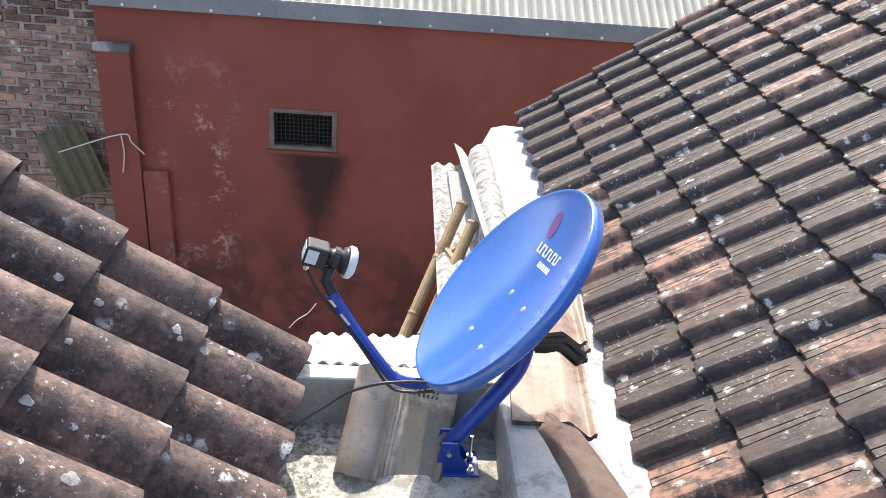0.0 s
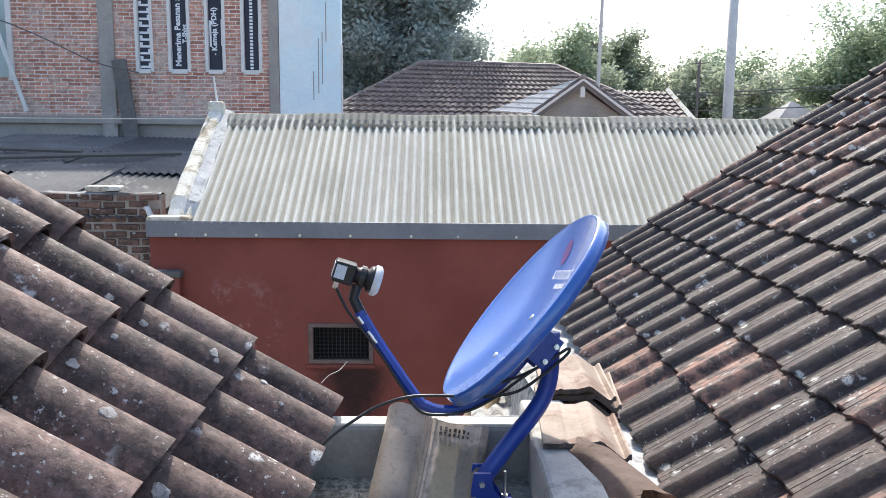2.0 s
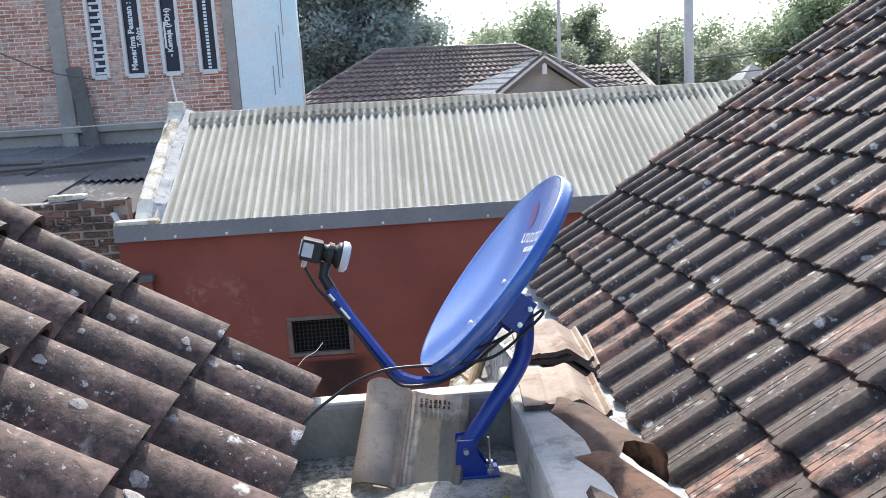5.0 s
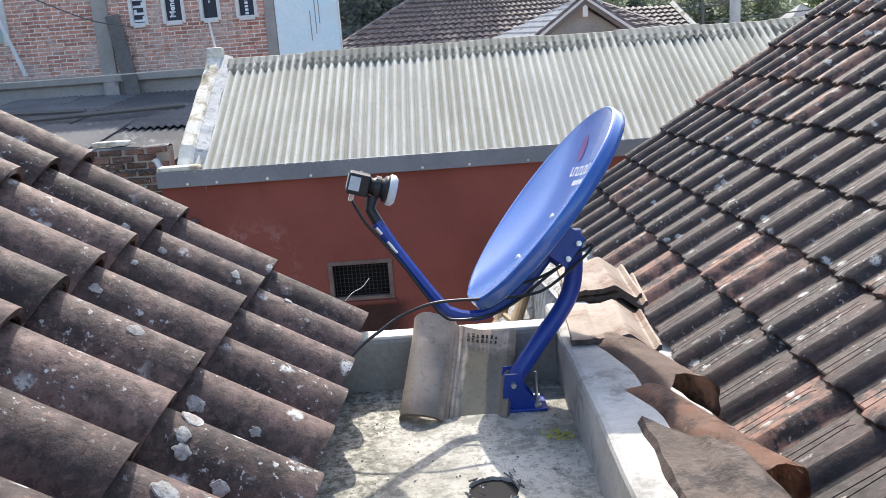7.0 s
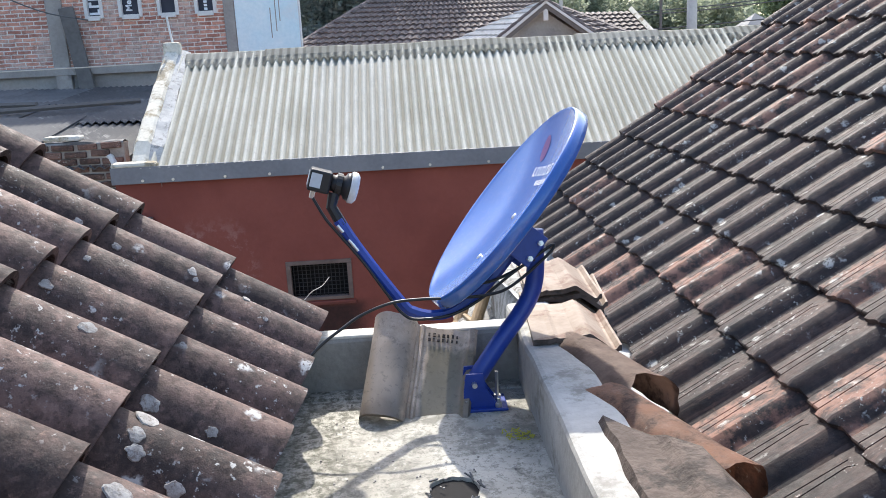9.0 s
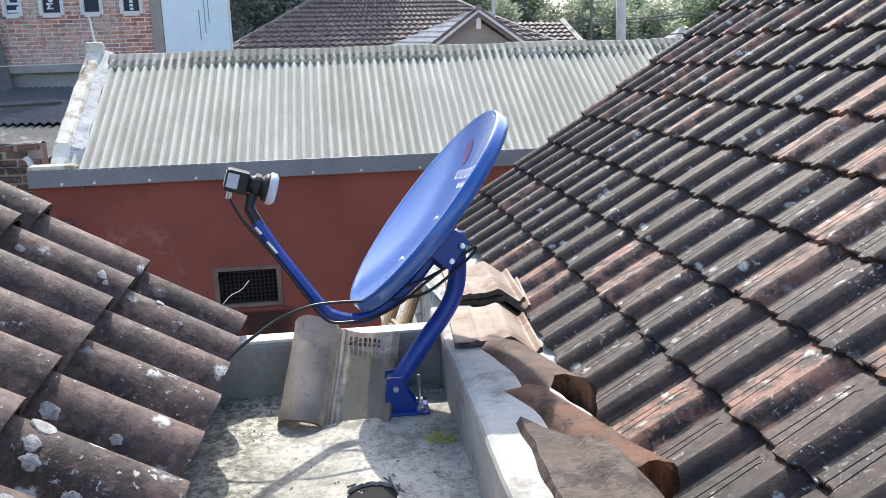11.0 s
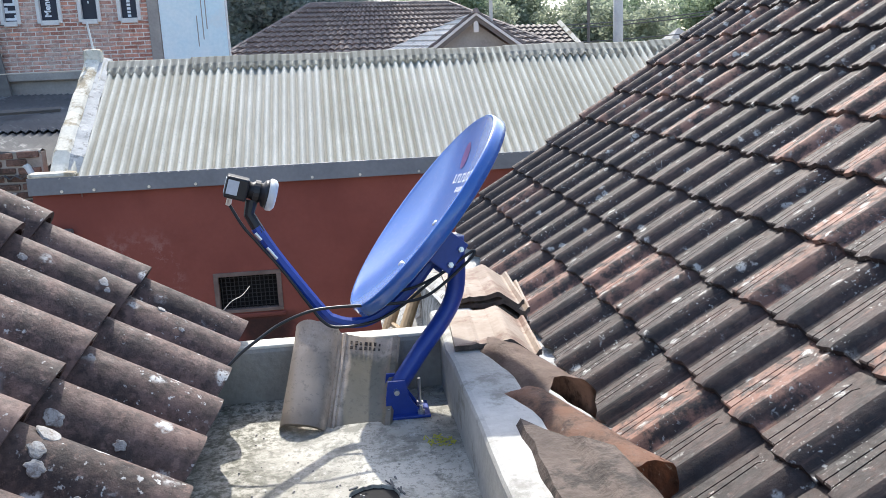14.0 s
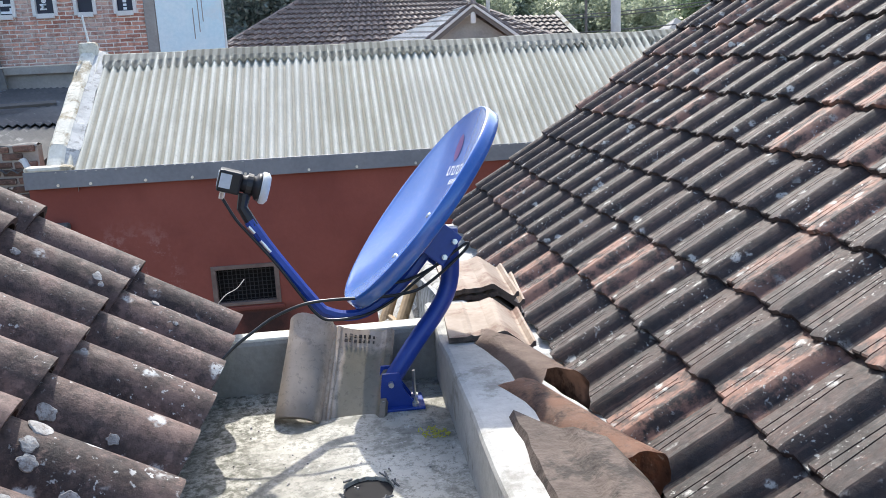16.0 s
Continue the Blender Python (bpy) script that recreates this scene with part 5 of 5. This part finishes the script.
DARK = "tall dark dense broadleaf tree behind the houses"
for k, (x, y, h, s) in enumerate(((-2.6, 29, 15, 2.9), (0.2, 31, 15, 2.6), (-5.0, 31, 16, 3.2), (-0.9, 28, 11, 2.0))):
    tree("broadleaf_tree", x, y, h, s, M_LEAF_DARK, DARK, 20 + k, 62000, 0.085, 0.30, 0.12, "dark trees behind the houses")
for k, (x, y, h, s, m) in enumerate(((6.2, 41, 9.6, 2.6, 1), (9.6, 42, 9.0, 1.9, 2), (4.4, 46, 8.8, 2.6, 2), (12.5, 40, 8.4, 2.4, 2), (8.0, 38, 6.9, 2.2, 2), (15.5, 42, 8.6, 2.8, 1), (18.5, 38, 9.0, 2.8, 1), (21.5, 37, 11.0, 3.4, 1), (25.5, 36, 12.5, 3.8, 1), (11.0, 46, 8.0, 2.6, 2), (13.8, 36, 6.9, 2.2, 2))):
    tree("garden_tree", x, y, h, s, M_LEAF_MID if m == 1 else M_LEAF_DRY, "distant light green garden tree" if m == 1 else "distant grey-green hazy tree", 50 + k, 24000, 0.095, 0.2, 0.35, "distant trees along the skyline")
# far belt of woodland that closes the horizon
rng = random.Random(77)
verts, faces = [], []
for k in range(26000):
    a = rng.uniform(-0.7, 2 * math.pi - 0.7)
    r = rng.uniform(60, 85)
    hh = 4.3 + 2.0 * noise.noise((math.cos(a) * 9, math.sin(a) * 9, 1)) + 1.0 * noise.noise((math.cos(a) * 30, math.sin(a) * 30, 3))
    p = Vector((r * math.sin(a), r * math.cos(a), -3.6 + rng.uniform(0, 1) ** 0.7 * (hh + 2.2)))
    s = rng.uniform(0.35, 0.9)
    u = Vector((rng.gauss(0, 1), rng.gauss(0, 1), rng.gauss(0, 1))).normalized()
    v = u.cross(Vector((rng.gauss(0, 1), rng.gauss(0, 1), rng.gauss(0, 1)))).normalized()
    i = len(verts)
    verts += [p - u * s, p - v * s * 0.6, p + u * s, p + v * s * 0.6]
    faces.append((i, i + 1, i + 2, i + 3))
me = bpy.data.meshes.new("far_woods")
me.from_pydata(verts, [], faces)
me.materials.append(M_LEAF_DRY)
tagged(new("far_woods", me), "hazy belt of distant woodland on the horizon", "woods", kind="stuff")

# ---------------------------------------------------------------- tiled slope of barrel tiles
STEP_L, COVER, COVER_L = 0.262, 0.199, 0.169
AL = Vector((-0.810, 0.0, 0.586)).normalized()
NL = Vector((0.586, 0.0, 0.810)).normalized()
L_TOP = Vector((-0.163, 1.975, 0.178))           # crest of the verge roll at the eave
L_PROFILE = [(0.0, 0.006), (0.008, 0.0), (0.018, -0.004), (0.028, -0.001)] + [(0.034 + 0.134 * k / 14, 0.000 + 0.067 * math.sin(math.pi * k / 14) ** 0.62) for k in range(1, 14)] + [(0.173, -0.004)]
lroof = thing("roof_barrel_tiles", (-0.8, 1.0, 0.4), "grey-brown barrel tiled roof slope with pale lichen", "roof", kind="structure")
me_l = soften(mesh_of("barrel_tile", shell(L_PROFILE, 0.315, 0.016, 0.036), M_LEFT))
o0 = L_TOP - NL * (0.066 + 0.036)
rng = random.Random(3)
NCL, NRL = 17, 8
for i in range(NCL):
    for j in range(NRL):
        o = o0 + Vector((0, -COVER_L * (i + 1) - 0.004, 0)) + AL * (STEP_L * j + rng.uniform(-0.006, 0.006))
        m = frame_of(o, (rng.uniform(-0.012, 0.012), 1, rng.uniform(-0.010, 0.010)), AL)
        placed("barrel_tile", me_l, m, lroof)
bm = bmesh.new()
a = o0 - NL * 0.03 + AL * 0.05
loft(bm, [[a, a + AL * 2.2], [a + Vector((0, -2.9, 0)), a + Vector((0, -2.9, 0)) + AL * 2.2]])
part("roof_deck", bm, M_TIMBER, lroof)
# pale crusts of lichen and splashes on single tiles: place, lean of the roll there, size
CRUSTS = [(-0.4775, 1.2139, 0.3898, -0.34, 0.012), (-0.430, 1.704, 0.353, -0.51, 0.011), (-0.423, 1.692, 0.337, -0.72, 0.007), (-0.383, 1.172, 0.267, -0.78, 0.014), (-0.352, 1.064, 0.2885, 0.0, 0.016), (-0.358, 1.029, 0.2815, -0.51, 0.012), (-0.357, 1.010, 0.262, -0.72, 0.012), (-0.335, 0.874, 0.276, -0.34, 0.015), (-0.583, 1.6865, 0.4246, -0.72, 0.009), (-0.595, 1.351, 0.432, -0.71, 0.010), (-0.654, 1.680, 0.4855, -0.78, 0.009), (-0.586, 1.526, 0.437, -0.64, 0.007), (-0.326, 1.738, 0.273, 0.0, 0.008), (-0.290, 1.171, 0.2105, -0.78, 0.009), (-0.304, 0.994, 0.207, -0.83, 0.012), (-0.282, 1.701, 0.2326, -0.63, 0.006)]
rng = random.Random(31)
for x, y, z, ny, size in CRUSTS:
    n = NL * math.sqrt(1 - ny * ny) + Vector((0, ny, 0))
    t = n.cross(AL).normalized()
    bm = bmesh.new()
    rows = []
    wob = [0.95 + 0.38 * noise.noise((1.4 * math.cos(k * 0.2856), 1.4 * math.sin(k * 0.2856) + size * 900, y * 7)) + rng.uniform(-0.05, 0.05) for k in range(22)]
    for f, up in ((0.05, 0.0008), (0.55, 0.0007), (0.92, 0.0004), (1.0, -0.002)):
        row = []
        for k in range(22):
            a, b = (f * size * wob[k] * v for v in (1.25 * math.cos(2 * math.pi * k / 22), math.sin(2 * math.pi * k / 22)))
            row.append(Vector((x, y, z)) + AL * a + t * b + n * (up - b * b / 0.13))
        rows.append(row)
    vs = loft(bm, rows, True)
    bm.faces.new(vs[0])
    bmesh.ops.recalc_face_normals(bm, faces=bm.faces)
    part("lichen_crust", bm, M_CRUST, lroof, "pale grey lichen crust")
bm = boxed((-0.60, -0.9, -0.16), (-0.30, 1.85, 0.06))
part("eave_wall", bm, M_SLAB, lroof)

# ---------------------------------------------------------------- tiled slope of grooved tiles
STEP_R = 0.2685
AR = Vector((0.8192, 0.0, 0.5735)).normalized()
NR = Vector((-0.5735, 0.0, 0.8192)).normalized()
R_PROFILE = [(0.0, 0.000), (0.030, 0.003), (0.0325, -0.005), (0.035, 0.004), (0.062, 0.007), (0.0645, -0.002), (0.067, 0.008), (0.100, 0.016), (0.126, 0.0275), (0.134, 0.0305), (0.143, 0.0310), (0.150, 0.0275), (0.165, 0.0142), (0.179, -0.003), (0.190, -0.009), (0.207, -0.010)]
rroof = thing("roof_grooved_tiles", (1.5, 2.5, 0.2), "large dark brown grooved clay tile roof slope", "roof", kind="structure")
def grooved_shell():
    """Pan with two grooves that run out before the head, then a roll with a flat flank; the lower end is stepped."""
    bm = bmesh.new()
    rows = []
    n = len(R_PROFILE)
    for y, up, deep in ((0.0, 0.027, 1), (0.012, 0.0265, 1), (0.222, 0.008, 1), (0.238, 0.007, 0), (0.315, 0.0, 0)):
        top = []
        for k, (x, h) in enumerate(R_PROFILE):
            if k in (2, 5) and not deep:
                h = (R_PROFILE[k - 1][1] + R_PROFILE[k + 1][1]) / 2
            bend = -0.010 if k in (4, 5, 6) and y == 0.222 else 0.0
            yy = y
            if y < 0.005:
                yy += 0.010 if x > 0.155 else (0.008 if x < 0.067 else -0.005)
                h -= 0.004
            top.append(Vector((x + bend, yy, h + up)))
        under = [v - Vector((0, 0, 0.015)) for v in reversed(top)]
        rows.append(top + under)
    vs = loft(bm, rows, True)
    for row in (vs[0], vs[-1]):
        for k in range(n - 1):
            bm.faces.new((row[k], row[k + 1], row[2 * n - 2 - k], row[2 * n - 1 - k]))
    bmesh.ops.recalc_face_normals(bm, faces=bm.faces)
    return bm


me_r = soften(mesh_of("grooved_tile", grooved_shell(), M_RIGHT), 20)
rng = random.Random(5)
rest = ([], [])


def right_origin(i, j):
    y = 1.329 + COVER * i
    x = 0.762
    z = 0.70 * x + 0.014 * (y + 0.061) - 0.757
    return Vector((x, y, z)) - NR * (0.034 + 0.027) + AR * (STEP_R * j)


for i in range(-9, 18):
    for j in range(17):
        o = right_origin(i, j) + AR * rng.uniform(-0.007, 0.007) + Vector((0, COVER, 0))
        m = frame_of(o, (rng.uniform(-0.012, 0.012), -1, rng.uniform(-0.012, 0.012)), AR)
        if i >= -4 and j < 13:
            placed("grooved_tile", me_r, m, rroof)
        else:
            n = len(rest[0])
            rest[0].extend(m @ v.co for v in me_r.vertices)
            rest[1].extend([n + k for k in p.vertices] for p in me_r.polygons)
# rounded verge rolls that close the far end of each course
me_v = soften(mesh_of("verge_tile", shell([(0.0, -0.020), (0.002, 0.006), (0.012, 0.022), (0.028, 0.030), (0.045, 0.026), (0.058, 0.010), (0.066, 0.002)], 0.315, 0.015, 0.027), M_RIGHT))
for j in range(17):
    o = right_origin(18, j) + AR * rng.uniform(-0.006, 0.006) + Vector((0, 0.060, 0))
    placed("verge_tile", me_v, frame_of(o, (0, -1, 0), AR), rroof)
me = bpy.data.meshes.new("more_tiles")
me.from_pydata(rest[0], [], rest[1])
me.materials.append(M_RIGHT_FAR)
ob = new("more_tiles", me)
ob.parent = rroof
ob.matrix_parent_inverse = rroof.matrix_world.inverted()
tagged(ob, kind="stuff")
bm = bmesh.new()
a, b = right_origin(-9, 0) - NR * 0.03 + AR * 0.06, right_origin(18, 0) - NR * 0.03 + AR * 0.06
loft(bm, [[a, a + AR * 4.6], [b + Vector((0, -0.02, 0)), b + Vector((0, -0.02, 0)) + AR * 4.6]])
part("roof_deck", bm, M_TIMBER, rroof)


def gable(name, outline, y0, y1, house):
    """A plain house wall in the xz plane between y0 and y1."""
    bm = bmesh.new()
    vs = loft(bm, [[(x, y, z) for x, z in outline] for y in (y0, y1)], True)
    bm.faces.new(vs[0])
    bm.faces.new(vs[1][::-1])
    bmesh.ops.recalc_face_normals(bm, faces=bm.faces)
    part(name, bm, M_CEMENT, house)


# plain house walls that close the space under both slopes
rx = [(0.99, -3.6), (0.99, -0.24), (4.42, 2.16), (4.42, -3.6)]
gable("gable_wall", rx, 4.50, 4.64, rroof)
gable("gable_wall", rx, -0.40, -0.26, rroof)
gable("rear_wall", [(4.42, -3.6), (4.42, 2.16), (4.56, 2.30), (4.56, -3.6)], -0.40, 4.64, rroof)
lx = [(-0.67, -3.6), (-0.67, 0.36), (-1.80, 1.17), (-1.80, -3.6)]
gable("gable_wall", lx, 1.72, 1.86, lroof)
gable("gable_wall", lx, -0.90, -0.76, lroof)
gable("rear_wall", [(-1.80, -3.6), (-1.80, 1.17), (-1.94, 1.30), (-1.94, -3.6)], -0.90, 1.86, lroof)

# ---------------------------------------------------------------- bricks of the boundary wall
me_b = mesh_of("brick", boxed((-0.100, -0.012, -0.027), (0.100, 0.03, 0.027), 0.008), M_BRICK)
me_d = mesh_of("algae_brick", boxed((-0.100, -0.012, -0.027), (0.100, 0.03, 0.027), 0.008), M_BRICK_DARK)
rng = random.Random(8)
for r in range(34):
    z = 0.205 - r * 0.068
    for c in range(8):
        x = -2.46 - c * 0.212 - (0.106 if r % 2 else 0) + rng.uniform(-0.012, 0.012)
        placed("brick", me_d if r < 9 + rng.uniform(-2, 2) else me_b, Matrix.Translation((x, 7.20 + rng.uniform(-0.006, 0.008), z + rng.uniform(-0.006, 0.006))) @ pose(0, 0, 0, rng.uniform(-3, 3), rng.uniform(-2, 2), rng.uniform(-2, 2)) @ Matrix.Diagonal((rng.uniform(0.82, 1.04), 1, rng.uniform(0.85, 1.12), 1)), bw)
